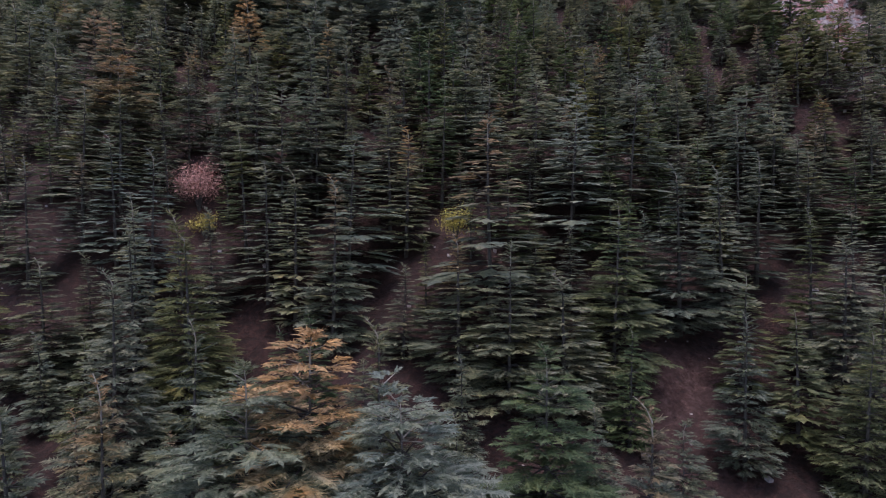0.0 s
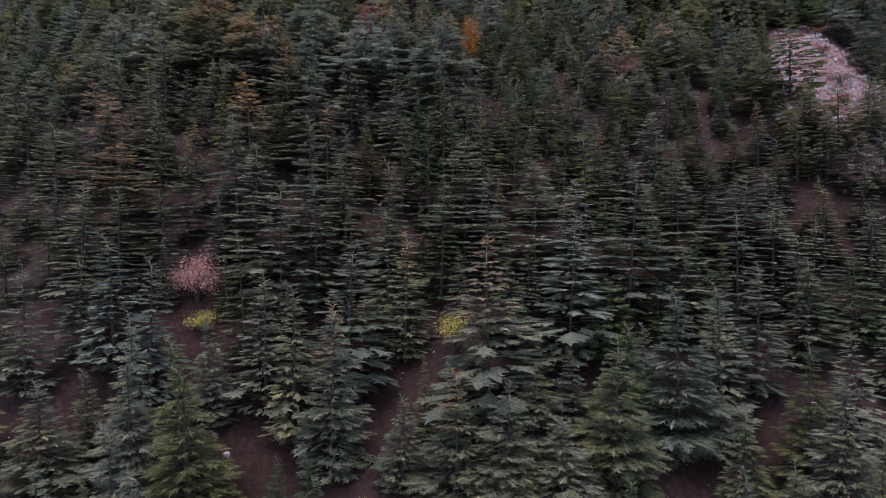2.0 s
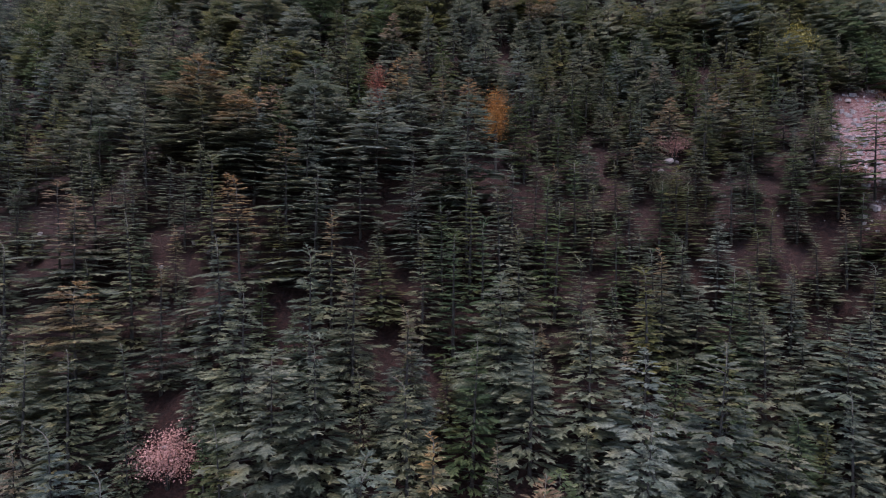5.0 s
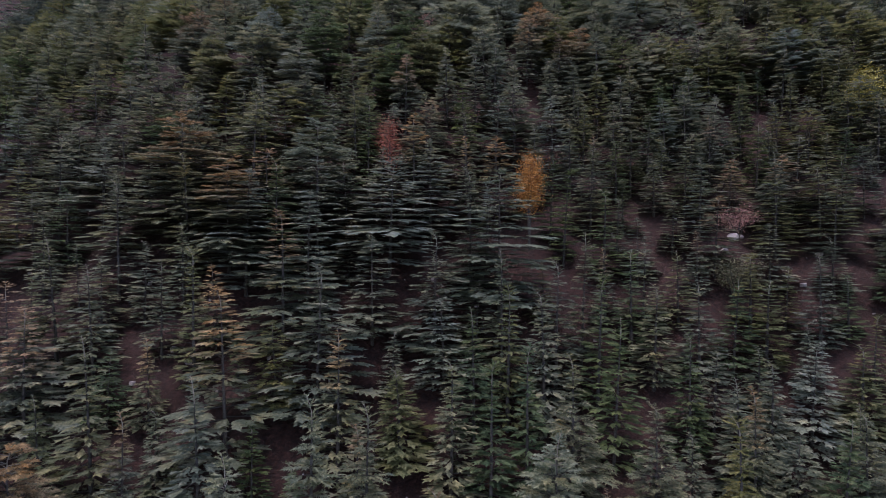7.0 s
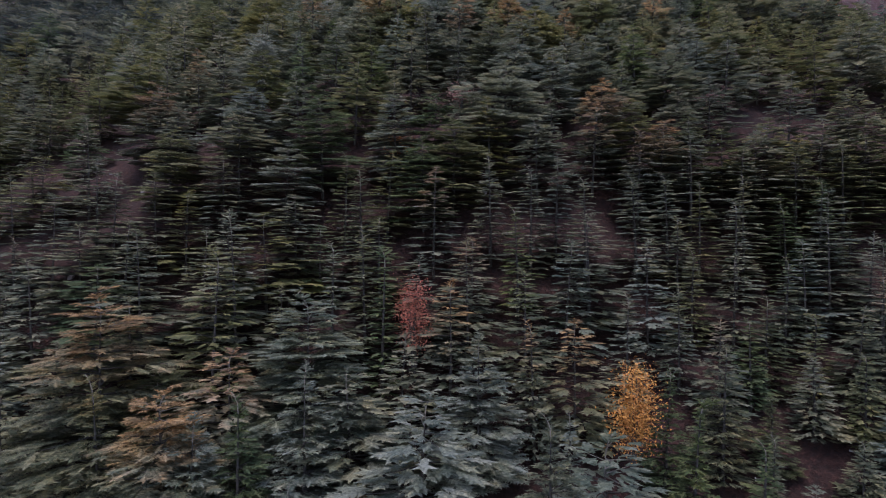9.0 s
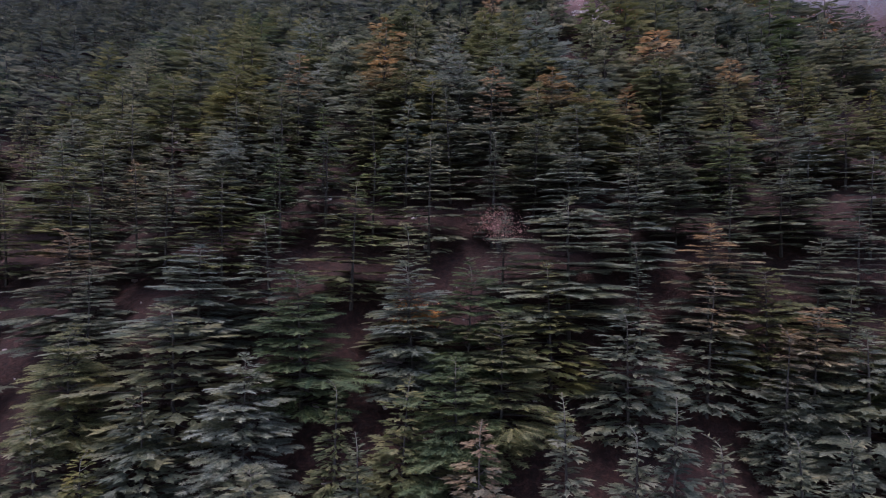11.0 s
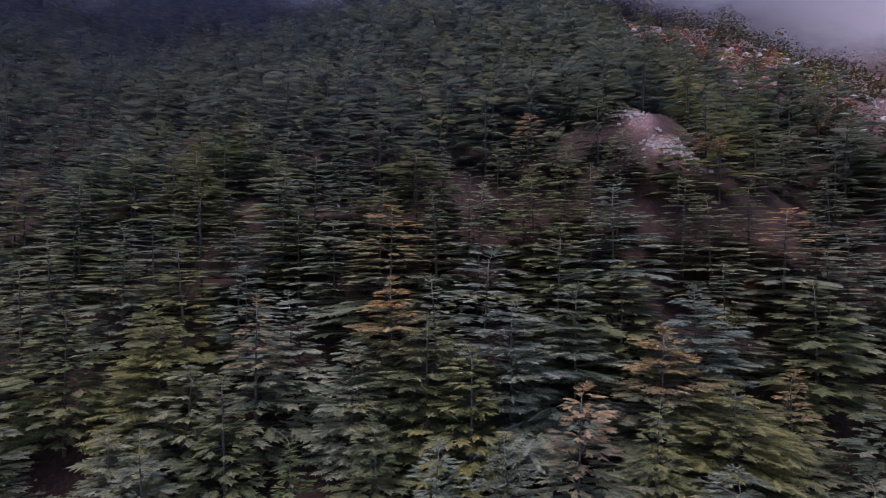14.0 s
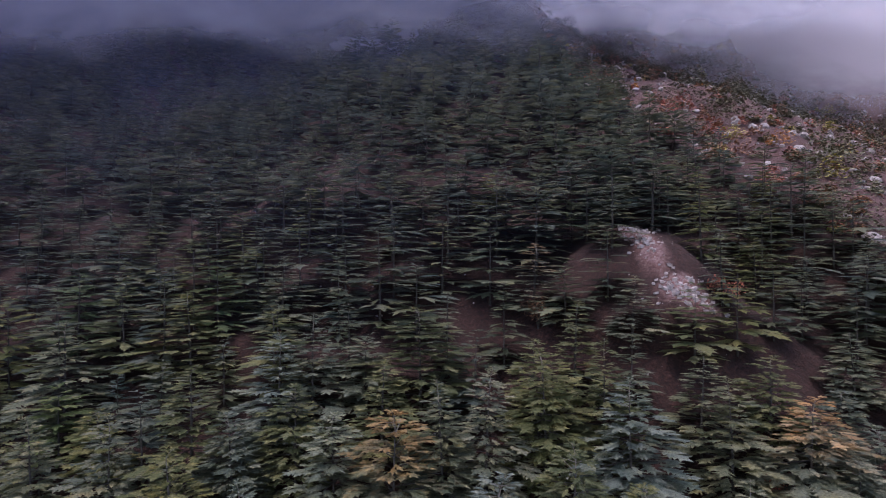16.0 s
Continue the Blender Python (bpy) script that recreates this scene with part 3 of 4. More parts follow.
cedar("layered", -17.7, 66.7, 9.8, "glaucous", 0.95, 1)
cedar("layered", 0.8, 67.1, 7.3, "silver", 0.95, 1)
cedar("layered", 5.6, 67.4, 6.7, "silver", 1.00, 1)
cedar("slim", 13.3, 67.5, 6.1, "glaucous", 1.15, 1)
cedar("layered", 10.5, 67.6, 6.2, "glaucous", 0.95, 1)
cedar("layered", 18.9, 67.8, 6.8, "glaucous", 0.95, 1)
cedar("layered", 15.1, 68.5, 6.3, "silver", 1.02, 1)
cedar("layered", 17.3, 69.9, 7.1, "glaucous", 1.14, 1)
cedar("layered", 40.3, 70.7, 5.5, "green", 1.50, 0)
cedar("layered", 32.6, 70.8, 5.5, "glaucous", 1.49, 1)
cedar("slim", 12.1, 70.9, 6.9, "glaucous", 1.29, 1)
cedar("layered", -31.3, 71.3, 7.5, "glaucous", 0.95, 1)
cedar("slim", -11.4, 71.5, 7.0, "glaucous", 1.13, 1)
cedar("slim", 2.9, 71.6, 7.7, "glaucous", 1.11, 1)
cedar("layered", -6.8, 71.6, 7.4, "bronze", 0.95, 1)
cedar("slim", -0.6, 71.7, 7.1, "glaucous", 1.22, 1)
cedar("slim", 10.2, 71.9, 6.6, "olive", 1.20, 1)
cedar("slim", 6.3, 72.2, 7.5, "glaucous", 1.16, 1)
cedar("layered", 18.6, 72.2, 7.1, "glaucous", 0.95, 1)
cedar("layered", -27.9, 72.4, 7.4, "glaucous", 0.95, 1)
cedar("slim", -3.1, 72.5, 7.5, "glaucous", 1.08, 1)
cedar("slim", 8.4, 72.5, 7.3, "glaucous", 1.10, 1)
cedar("slim", 1.1, 72.7, 7.4, "glaucous", 1.10, 1)
cedar("slim", 13.5, 73.0, 7.2, "glaucous", 1.13, 1)
cedar("layered", -35.7, 74.0, 8.4, "glaucous", 0.95, 1)
cedar("broad", -7.6, 74.1, 6.5, "green", 0.95, 2)
cedar("layered", -30.0, 74.1, 7.5, "glaucous", 1.06, 1)
cedar("broad", -17.1, 74.6, 6.7, "silver", 0.95, 2)
cedar("broad", -5.6, 75.9, 7.1, "olive", 0.95, 2)
cedar("broad", -25.8, 76.0, 6.5, "olive", 0.95, 2)
cedar("slim", 7.5, 76.4, 7.8, "bronze", 0.98, 2)
cedar("broad", -15.1, 77.1, 7.6, "green", 0.99, 2)
cedar("broad", 9.4, 77.5, 7.0, "bronze", 0.95, 2)
cedar("layered", 4.7, 78.3, 7.2, "bronze", 0.97, 1)
cedar("broad", -7.1, 78.3, 6.8, "green", 0.95, 2)
cedar("broad", -9.8, 78.4, 7.2, "silver", 0.95, 2)
cedar("layered", -26.7, 79.1, 6.3, "glaucous", 1.14, 1)
cedar("broad", 8.2, 79.3, 6.9, "olive", 0.95, 2)
cedar("layered", -33.6, 79.3, 8.1, "glaucous", 0.95, 1)
cedar("broad", -21.5, 80.3, 5.9, "silver", 1.43, 2)
cedar("layered", -10.2, 80.6, 7.6, "glaucous", 0.97, 1)
cedar("layered", -17.9, 81.3, 6.9, "glaucous", 1.18, 1)
cedar("broad", 5.9, 81.4, 6.7, "gold", 0.95, 2)
cedar("broad", -29.1, 81.8, 7.2, "bronze", 0.97, 2)
cedar("broad", -1.5, 81.9, 7.9, "silver", 1.35, 2)
cedar("broad", 12.0, 81.9, 6.1, "glaucous", 0.95, 2)
cedar("layered", -25.5, 85.1, 6.6, "glaucous", 1.11, 1)
cedar("slim", 27.8, 85.5, 4.0, "glaucous", 1.50, 1)
cedar("slim", -30.5, 85.6, 7.0, "glaucous", 1.27, 1)
cedar("broad", 3.0, 85.8, 7.1, "silver", 0.95, 2)
cedar("layered", -9.5, 87.3, 8.2, "glaucous", 0.95, 1)
cedar("layered", -28.5, 87.5, 7.5, "bronze", 0.95, 1)
cedar("broad", -0.6, 87.6, 6.2, "silver", 0.95, 2)
cedar("broad", 13.2, 88.0, 5.5, "glaucous", 1.50, 1)
cedar("broad", 6.5, 88.1, 5.7, "glaucous", 0.95, 2)
cedar("slim", -5.4, 88.3, 7.6, "glaucous", 0.95, 2)
cedar("broad", -2.5, 89.9, 6.9, "glaucous", 0.95, 2)
cedar("broad", -24.0, 90.0, 6.8, "silver", 1.08, 2)
cedar("layered", 22.3, 90.1, 5.5, "glaucous", 1.45, 1)
cedar("layered", 15.2, 90.6, 5.5, "glaucous", 1.50, 1)
cedar("layered", -46.3, 91.6, 7.6, "glaucous", 1.19, 1)
cedar("layered", -8.2, 92.8, 8.3, "glaucous", 0.95, 2)
cedar("layered", -34.1, 93.0, 8.6, "glaucous", 0.95, 1)
cedar("layered", -11.5, 93.4, 8.1, "silver", 0.95, 1)
cedar("slim", -17.8, 94.1, 7.2, "green", 1.03, 1)
cedar("layered", 7.2, 94.1, 6.3, "glaucous", 1.27, 1)
cedar("layered", -5.3, 94.5, 9.5, "bronze", 0.95, 1)
cedar("layered", -24.4, 94.6, 8.4, "glaucous", 1.01, 1)
cedar("layered", -1.8, 94.8, 8.9, "olive", 0.95, 1)
cedar("layered", -38.4, 95.3, 8.4, "glaucous", 1.13, 1)
cedar("broad", 12.3, 95.4, 5.5, "glaucous", 1.20, 2)
cedar("broad", 2.4, 97.0, 7.6, "olive", 1.37, 2)
cedar("layered", -21.7, 97.0, 8.4, "olive", 0.95, 1)
cedar("broad", 10.4, 97.6, 7.0, "glaucous", 1.22, 1)
cedar("layered", 18.0, 98.0, 6.4, "glaucous", 1.50, 1)
cedar("layered", -9.9, 98.0, 9.5, "olive", 0.95, 1)
cedar("layered", 6.1, 98.1, 8.2, "bronze", 1.00, 1)
cedar("layered", -34.6, 98.7, 9.8, "glaucous", 0.98, 1)
cedar("broad", -16.0, 99.5, 7.0, "silver", 0.95, 2)
cedar("broad", -0.1, 99.5, 9.2, "gold", 0.95, 2)
cedar("layered", 22.5, 99.6, 5.5, "glaucous", 1.50, 0)
cedar("broad", -12.2, 100.1, 9.2, "olive", 0.95, 2)
cedar("broad", -7.6, 100.4, 9.8, "silver", 0.95, 2)
cedar("layered", -21.4, 100.8, 9.5, "bronze", 0.95, 1)
cedar("layered", 15.1, 101.1, 7.0, "olive", 1.16, 1)
cedar("broad", -4.0, 101.7, 9.7, "silver", 0.95, 2)
cedar("broad", -27.2, 101.7, 9.2, "olive", 0.95, 2)
cedar("broad", 3.0, 102.4, 8.9, "silver", 0.95, 2)
cedar("layered", -11.4, 102.6, 9.6, "glaucous", 0.95, 1)
cedar("broad", -14.1, 102.7, 8.8, "gold", 0.95, 2)
cedar("broad", -33.7, 103.6, 8.8, "olive", 1.05, 1)
cedar("broad", 10.6, 104.1, 7.9, "olive", 1.17, 1)
cedar("broad", -9.1, 104.2, 10.7, "silver", 0.95, 1)
cedar("layered", -39.4, 105.5, 10.2, "olive", 0.95, 1)
cedar("broad", -4.4, 105.9, 10.0, "olive", 0.95, 1)
cedar("layered", 17.7, 107.0, 6.8, "bronze", 1.36, 1)
cedar("layered", 13.3, 107.3, 8.2, "glaucous", 1.27, 1)
cedar("layered", -28.2, 107.6, 9.4, "olive", 1.28, 1)
cedar("broad", -14.9, 107.7, 10.7, "gold", 0.95, 1)
cedar("layered", -39.8, 108.7, 10.0, "glaucous", 1.00, 1)
cedar("broad", 0.1, 109.2, 9.7, "silver", 1.01, 1)
cedar("layered", 27.5, 109.4, 5.5, "glaucous", 1.50, 1)
cedar("broad", 15.7, 109.6, 7.7, "glaucous", 1.02, 1)
cedar("broad", -18.8, 109.6, 8.0, "silver", 0.95, 1)
cedar("layered", -11.8, 109.7, 10.0, "glaucous", 0.95, 1)
cedar("broad", 12.0, 110.6, 7.7, "gold", 1.38, 1)
cedar("layered", -34.2, 110.8, 9.8, "glaucous", 0.95, 1)
cedar("layered", -9.1, 111.1, 9.8, "glaucous", 0.95, 1)
cedar("layered", 7.4, 111.4, 8.5, "glaucous", 1.15, 1)
cedar("layered", -40.1, 112.1, 9.6, "glaucous", 1.08, 1)
cedar("broad", -4.8, 112.5, 10.1, "olive", 0.95, 1)
cedar("layered", -0.7, 113.3, 9.6, "olive", 0.98, 1)
cedar("layered", 6.2, 113.8, 7.6, "glaucous", 1.25, 1)
cedar("layered", -29.9, 114.2, 9.3, "olive", 1.29, 1)
cedar("layered", 11.5, 114.7, 6.7, "olive", 1.44, 1)
cedar("layered", -24.4, 116.5, 9.2, "silver", 1.11, 1)
cedar("broad", -13.7, 118.1, 8.3, "olive", 1.21, 1)
cedar("layered", -22.1, 118.3, 9.0, "glaucous", 1.16, 1)
cedar("layered", -1.7, 118.5, 8.3, "olive", 1.12, 1)
cedar("layered", 20.0, 118.7, 6.0, "glaucous", 1.50, 1)
cedar("layered", 3.5, 121.0, 5.5, "glaucous", 1.50, 1)
cedar("layered", -34.2, 124.4, 8.1, "olive", 1.50, 1)
cedar("layered", -45.5, 124.6, 10.1, "glaucous", 1.25, 1)
cedar("layered", -3.7, 127.5, 6.9, "bronze", 1.38, 1)
cedar("layered", 17.1, 128.4, 5.5, "olive", 1.50, 1)
cedar("layered", 21.9, 128.5, 5.5, "glaucous", 1.50, 1)
cedar("layered", -27.3, 128.7, 7.4, "glaucous", 1.50, 1)
cedar("layered", -21.8, 131.6, 7.0, "glaucous", 1.50, 0)
cedar("layered", 30.6, 132.0, 5.5, "glaucous", 1.50, 0)
cedar("layered", -12.2, 132.2, 7.7, "glaucous", 1.44, 0)
cedar("layered", -33.0, 134.5, 8.0, "olive", 1.50, 0)
cedar("layered", 6.1, 137.1, 5.5, "glaucous", 1.50, 0)
cedar("layered", -35.5, 141.8, 7.4, "olive", 1.50, 0)
cedar("layered", -14.5, 141.9, 6.5, "glaucous", 1.50, 0)
cedar("layered", -46.0, 142.8, 7.9, "olive", 1.50, 0)
cedar("layered", -7.0, 144.1, 6.9, "olive", 1.50, 0)
cedar("layered", -55.8, 146.9, 7.6, "glaucous", 1.50, 0)
cedar("layered", -18.9, 147.9, 6.4, "glaucous", 1.50, 0)
cedar("layered", -0.3, 148.8, 6.2, "glaucous", 1.50, 0)
cedar("layered", 19.3, 153.5, 5.5, "glaucous", 1.50, 0)
cedar("layered", -32.3, 166.5, 6.3, "glaucous", 1.50, 0)
cedar("layered", -12.0, 167.8, 6.5, "glaucous", 1.50, 0)
cedar("layered", -54.1, 171.9, 7.9, "glaucous", 1.50, 0)
cedar("layered", 18.8, 172.9, 5.5, "glaucous", 1.50, 0)
cedar("layered", -51.1, 194.8, 7.5, "glaucous", 1.50, 0)
cedar("layered", -85.8, 210.2, 5.5, "glaucous", 1.50, 0)
cedar("layered", -187.2, 307.9, 5.5, "bronze", 1.50, 0)
cedar("layered", -185.3, 319.8, 5.5, "glaucous", 1.50, 0)
cedar("layered", -8.1, 63.2, 6.0, "glaucous", 1.10, 1)
cedar("layered", 30.3, 54.5, 7.4, "green", 1.15, 1)

# the trees between them
HALF_Y = [10, 30, 45, 60, 80, 100, 130, 160, 200, 260, 335]
HALF_W = [22, 34, 44, 52, 60, 66, 76, 92, 116, 158, 205]
NO_TREES = [(36.8, 61, 4.9, 11.5, -0.5), (7.2, 130, 2.9, 7.0, 0.0), (8.8, 123.0, 3.2, 2.0, 0.0), (-0.6, 129.5, 1.6, 2.6, 0.0), (10.8, 25.5, 1.8, 2.6, 0.0),
            (-14.2, 36.8, 1.4, 3.4, 0.37), (2.8, 58.0, 1.7, 3.2, 0.0), (-7.4, 62.5, 1.7, 3.2, 0.0), (17.2, 59.6, 1.5, 2.2, 0.0), (4, 22.5, 1.6, 1.6, 0.0), (-0.5, 33, 1.3, 1.5, 0.0),
            (-9.9, 81.0, 1.8, 2.2, 0.0), (-4.8, 86.5, 2.2, 2.2, 0.0), (8.8, 107.5, 3.0, 3.6, 0.0), (-1.5, 86.5, 2.0, 3.0, 0.0), (8.2, 90.5, 2.0, 2.4, 0.0)]


def is_open(x, y):
    for px, py, rx, ry, turn in NO_TREES:
        c, s = math.cos(turn), math.sin(turn)
        u, v = (c * (x - px) + s * (y - py)) / rx, (c * (y - py) - s * (x - px)) / ry
        if u * u + v * v < 1:
            return True
    return x > float(edge_of_wood(y))


CELL = {}


def crowded(x, y, gap):
    ci, cj = int(x // 4), int(y // 4)
    for a in range(ci - 2, ci + 3):
        for b in range(cj - 2, cj + 3):
            for px, py in CELL.get((a, b), ()):
                if (px - x) ** 2 + (py - y) ** 2 < gap * gap:
                    return True
    return False


for px, py in PLANTED:
    CELL.setdefault((int(px // 4), int(py // 4)), []).append((px, py))
rng = random.Random(11)
fill = []
for _ in range(40000):
    y = 10 + 300 * rng.random() ** 1.5
    half = float(np.interp(y, HALF_Y, HALF_W))
    x = -5 + half * rng.uniform(-1, 1)
    gap = 1.95 if x > 8 and 33 < y < 80 else 2.5 if y < 33 else 2.3 if y < 58 else 2.4 if y < 74 else 3.5 if y < 105 else 3.8 if y < 150 else 4.8
    if is_open(x, y) or crowded(x, y, gap):
        continue
    CELL.setdefault((int(x // 4), int(y // 4)), []).append((x, y))
    fill.append((y, x))
fill.sort()
woods = []
for y, x in fill:
    pick = rng.random()
    if y < 58:
        kind = "slim" if pick < 0.72 else "layered" if pick < 0.86 else "fir"
        tall = rng.uniform(4.0, 6.0)
    elif y < 76 and x > 4:
        kind = "fir" if pick < 0.4 else "slim" if pick < 0.8 else "layered"
        tall = rng.uniform(4.8, 6.6)
    else:
        kind = "layered" if pick < 0.62 else "broad" if pick < 0.95 else "slim"
        tall = rng.uniform(5.2, 7.2) if y < 74 else rng.uniform(5.4, 7.6) if y < 105 else rng.uniform(6.0, 8.0) if y < 125 else rng.uniform(7.0, 10.5)
    if kind == "fir":
        tall *= 0.8
    if 108 < y < 119 and 2 < x < 15:
        tall = min(tall, 6.5)
    limit = {"slim": 440, "layered": 320, "broad": 160, "fir": 170}[kind]
    if y < 150 and TALLY.get(kind, 0) < limit and abs(x + 5) < float(np.interp(y, HALF_Y, HALF_W)) - 6:
        tones = ["glaucous"] * 5 + ["olive", "olive", "green", "silver", "bronze" if y < 78 else "olive"] + ["olive", "olive"] * (y > 75) if kind != "fir" else ["green", "green", "olive", "glaucous"]
        cedar(kind, x, y, tall, rng.choice(tones), rng.uniform(1.1, 1.35) if x > 8 and y < 80 else rng.uniform(0.9, 1.2), 2 if abs(x + 4) < 15 and y < 33 else 1 if y < 118 else 0)
    else:
        woods.append((kind, x, y, tall))

# the wood goes on beside and below
for _ in range(5000):
    y = -25 + 135 * rng.random()
    half = float(np.interp(y, HALF_Y, HALF_W)) if y > 10 else 0
    x = -5 + rng.choice((-1, 1)) * (half + (75 - half) * rng.random())
    if not is_open(x, y) and not crowded(x, y, 3.6):
        CELL.setdefault((int(x // 4), int(y // 4)), []).append((x, y))
        woods.append(("slim" if y < 55 and rng.random() < 0.7 else "layered", x, y, rng.uniform(6.0, 8.5)))

# the further woods, past counting
cv, cf, tv, tf, nc, ntr = [], [], [], [], 0, 0
PATTERNS = {}
for kind, x, y, tall in woods:
    key = (kind, rng.randrange(3))
    if key not in PATTERNS:
        PATTERNS[key] = cedar_meshes(kind, 900 + 10 * len(kind) + key[1], 8.0, 0)
    (v0, f0), (v1, f1) = PATTERNS[key]
    a, s, w = rng.uniform(0, 6.28), tall / 8.0, rng.uniform(0.95, 1.2)
    c, d = math.cos(a) * s * w, math.sin(a) * s * w
    turn = np.array([[c, d, 0], [-d, c, 0], [0, 0, s]])
    foot = np.array([x, y, float(height(x, y))])
    cv.append(v1 @ turn + foot)
    cf.append(f1 + nc)
    nc += len(v1)
    v0 = np.array(v0) @ turn + foot
    tv.extend(v0.tolist())
    tf.extend([tuple(i + ntr for i in q) for q in f0])
    ntr += len(v0)
far = tagged(new("far_woods"), "dense cedar wood higher up the slope", "forest", kind="stuff")
for name, v, f, m in (("crowns", np.concatenate(cv).tolist(), np.concatenate(cf).tolist(), M_FAR), ("trunks", tv, tf, M_BARK)):
    ob = new(name, mesh_of(name, v, f, m))
    ob.parent = far


# ---- shrubs and small broadleaf trees ----
def shrub(name, x, y, tall, wide, leaf, label, count=900, size=0.09, category="shrub", group=""):
    """Stems that fork, and leaves in clumps round their ends."""
    rng = random.Random(int(x * 31 + y * 17))
    top = tagged(new(name), label, category, group)
    top.matrix_world = pose(x, y, float(height(x, y)), 0, 0, rng.uniform(0, 360))
    sv, sf, ends = [], [], []
    for i in range(7):
        a, out = i * 0.9 + rng.uniform(0, 0.5), rng.uniform(0.2, 1.0) * wide * 0.5
        h = tall * rng.uniform(0.6, 1.0) * (1 - 0.25 * out / wide)
        mid = (0.4 * out * math.cos(a), 0.4 * out * math.sin(a), 0.5 * h)
        end = (out * math.cos(a), out * math.sin(a), h)
        v, f = tube([(0, 0, -0.2), mid, end], [0.03 + 0.008 * tall, 0.02 + 0.004 * tall, 0.008], 4)
        n = len(sv)
        sv.extend(v)
        sf.extend([tuple(k + n for k in q) for q in f])
        ends.append(end)
        for _ in range(4):
            q = rng.uniform(0.3, 0.9)
            ends.append((mid[0] + q * (end[0] - mid[0]) + rng.gauss(0, 0.16 * wide), mid[1] + q * (end[1] - mid[1]) + rng.gauss(0, 0.16 * wide), mid[2] * 0.8 + q * (end[2] - mid[2] * 0.8)))
    lv, lf = [], []
    for i in range(count):
        e = ends[rng.randrange(len(ends))]
        r = 0.10 * (wide + tall)
        c = Vector((e[0] + rng.gauss(0, r * 0.55), e[1] + rng.gauss(0, r * 0.55), max(0.05, e[2] + rng.gauss(0, r * 0.5))))
        t = Euler((rng.uniform(-0.9, 0.9), rng.uniform(-0.9, 0.9), rng.uniform(0, 6.28))).to_matrix()
        n, s = len(lv), size * rng.uniform(0.6, 1.4)
        lv.extend([tuple(c + t @ Vector(p)) for p in ((-s, 0, 0), (0, 0.55 * s, 0.12 * s), (s, 0, 0), (0, -0.55 * s, 0.12 * s))])
        lf.extend([(n, n + 2, n + 1), (n, n + 3, n + 2)])
    for part, v, f, m in (("stem", sv, sf, M_BARK), ("foliage", lv, lf, leaf)):
        ob = new(part, mesh_of(part, v, f, m))
        ob.parent = top
    return top


shrub("broadleaf_tree", 2.8, 60.2, 7.2, 0.8, M_ORANGE, "slim small tree in bright orange autumn leaf", 5000, 0.055, "tree")
shrub("broadleaf_tree", -7.6, 65.6, 7.0, 0.9, M_RED, "small tree with red autumn leaves among cedars", 3000, 0.05, "tree")
shrub("broadleaf_tree", 33.5, 71.5, 6.0, 2.6, M_YELLOW, "small tree turning yellow between conifers", 4000, 0.065, "tree")
shrub("bush", -9.9, 82.2, 2.2, 2.0, M_ORANGE, "orange autumn bush on the litter", 3600, 0.05)
shrub("bush", -5.0, 87.3, 2.8, 3.2, M_PINK, "dusty pink bare-stemmed bush", 2600, 0.045)
shrub("bush", -15.0, 39.0, 3.0, 3.4, M_PINK, "pale pink bush in a gap between cedars", 5000, 0.05)
shrub("bush", -14.0, 37.4, 1.5, 1.6, M_YELLOW, "low yellow-green bush at the foot of a pink one", 1500, 0.045)
shrub("bush", 0.8, 34.0, 2.6, 1.6, M_YELLOW, "yellow-green bush in the shade of cedars", 1500, 0.05)
shrub("bush", 15.5, 56.0, 3.2, 3.4, M_SHRUB, "dark olive bush beside pale rock", 3500, 0.055)
shrub("bush", 17.6, 60.6, 2.4, 2.8, M_PINK, "half-bare pinkish bush between small pale rocks", 2400, 0.045)
shrub("bush", 38.5, 60.5, 1.2, 1.5, M_SHRUB, "dark round bush on bare scree", 600, 0.06)
shrub("bush", 9.6, 110.5, 3.0, 1.6, M_RED, "red-orange upright bush in a gap of the wood", 2600, 0.055)
shrub("bush", 7.8, 109.5, 2.0, 1.8, M_YELLOW, "yellow-green bush in a gap of the wood", 1800, 0.05)
shrub("bush", -3.5, 126.0, 2.6, 2.0, M_RUSSET, "russet bush at the edge of a clearing", 700, 0.09)
shrub("bush", 12.0, 124.0, 2.0, 2.6, M_RED, "reddish bush at the edge of a clearing", 700, 0.09)

for x, y, w in ((40, 66, 1.6), (38.2, 63, 1.2), (41.5, 69.5, 2.0), (35.6, 55.5, 1.5), (33.2, 53, 1.3), (43, 72, 1.8), (30.8, 57.2, 1.6)):
    shrub("bush", x, y, 0.5 * w, w, M_RUSSET, "low russet bush on the pale scree", 500, 0.07, group="bushes on the scree")

# ---- rocks ----
def rock_mesh(seed, rough=0.35):
    bm = bmesh.new()
    bmesh.ops.create_icosphere(bm, subdivisions=2, radius=0.5)
    off = Vector((seed * 3.1, seed * 1.7, 0))
    for v in bm.verts:
        d = noise.noise(v.co * 2.2 + off) * rough + noise.noise(v.co * 5.0 + off) * rough * 0.4
        v.co *= 1 + d
        v.co.z *= 0.75
    me = bpy.data.meshes.new("rock")
    bm.to_mesh(me)
    bm.free()
    me.materials.append(M_ROCK)
    return me


ROCKS = [rock_mesh(i) for i in range(6)]


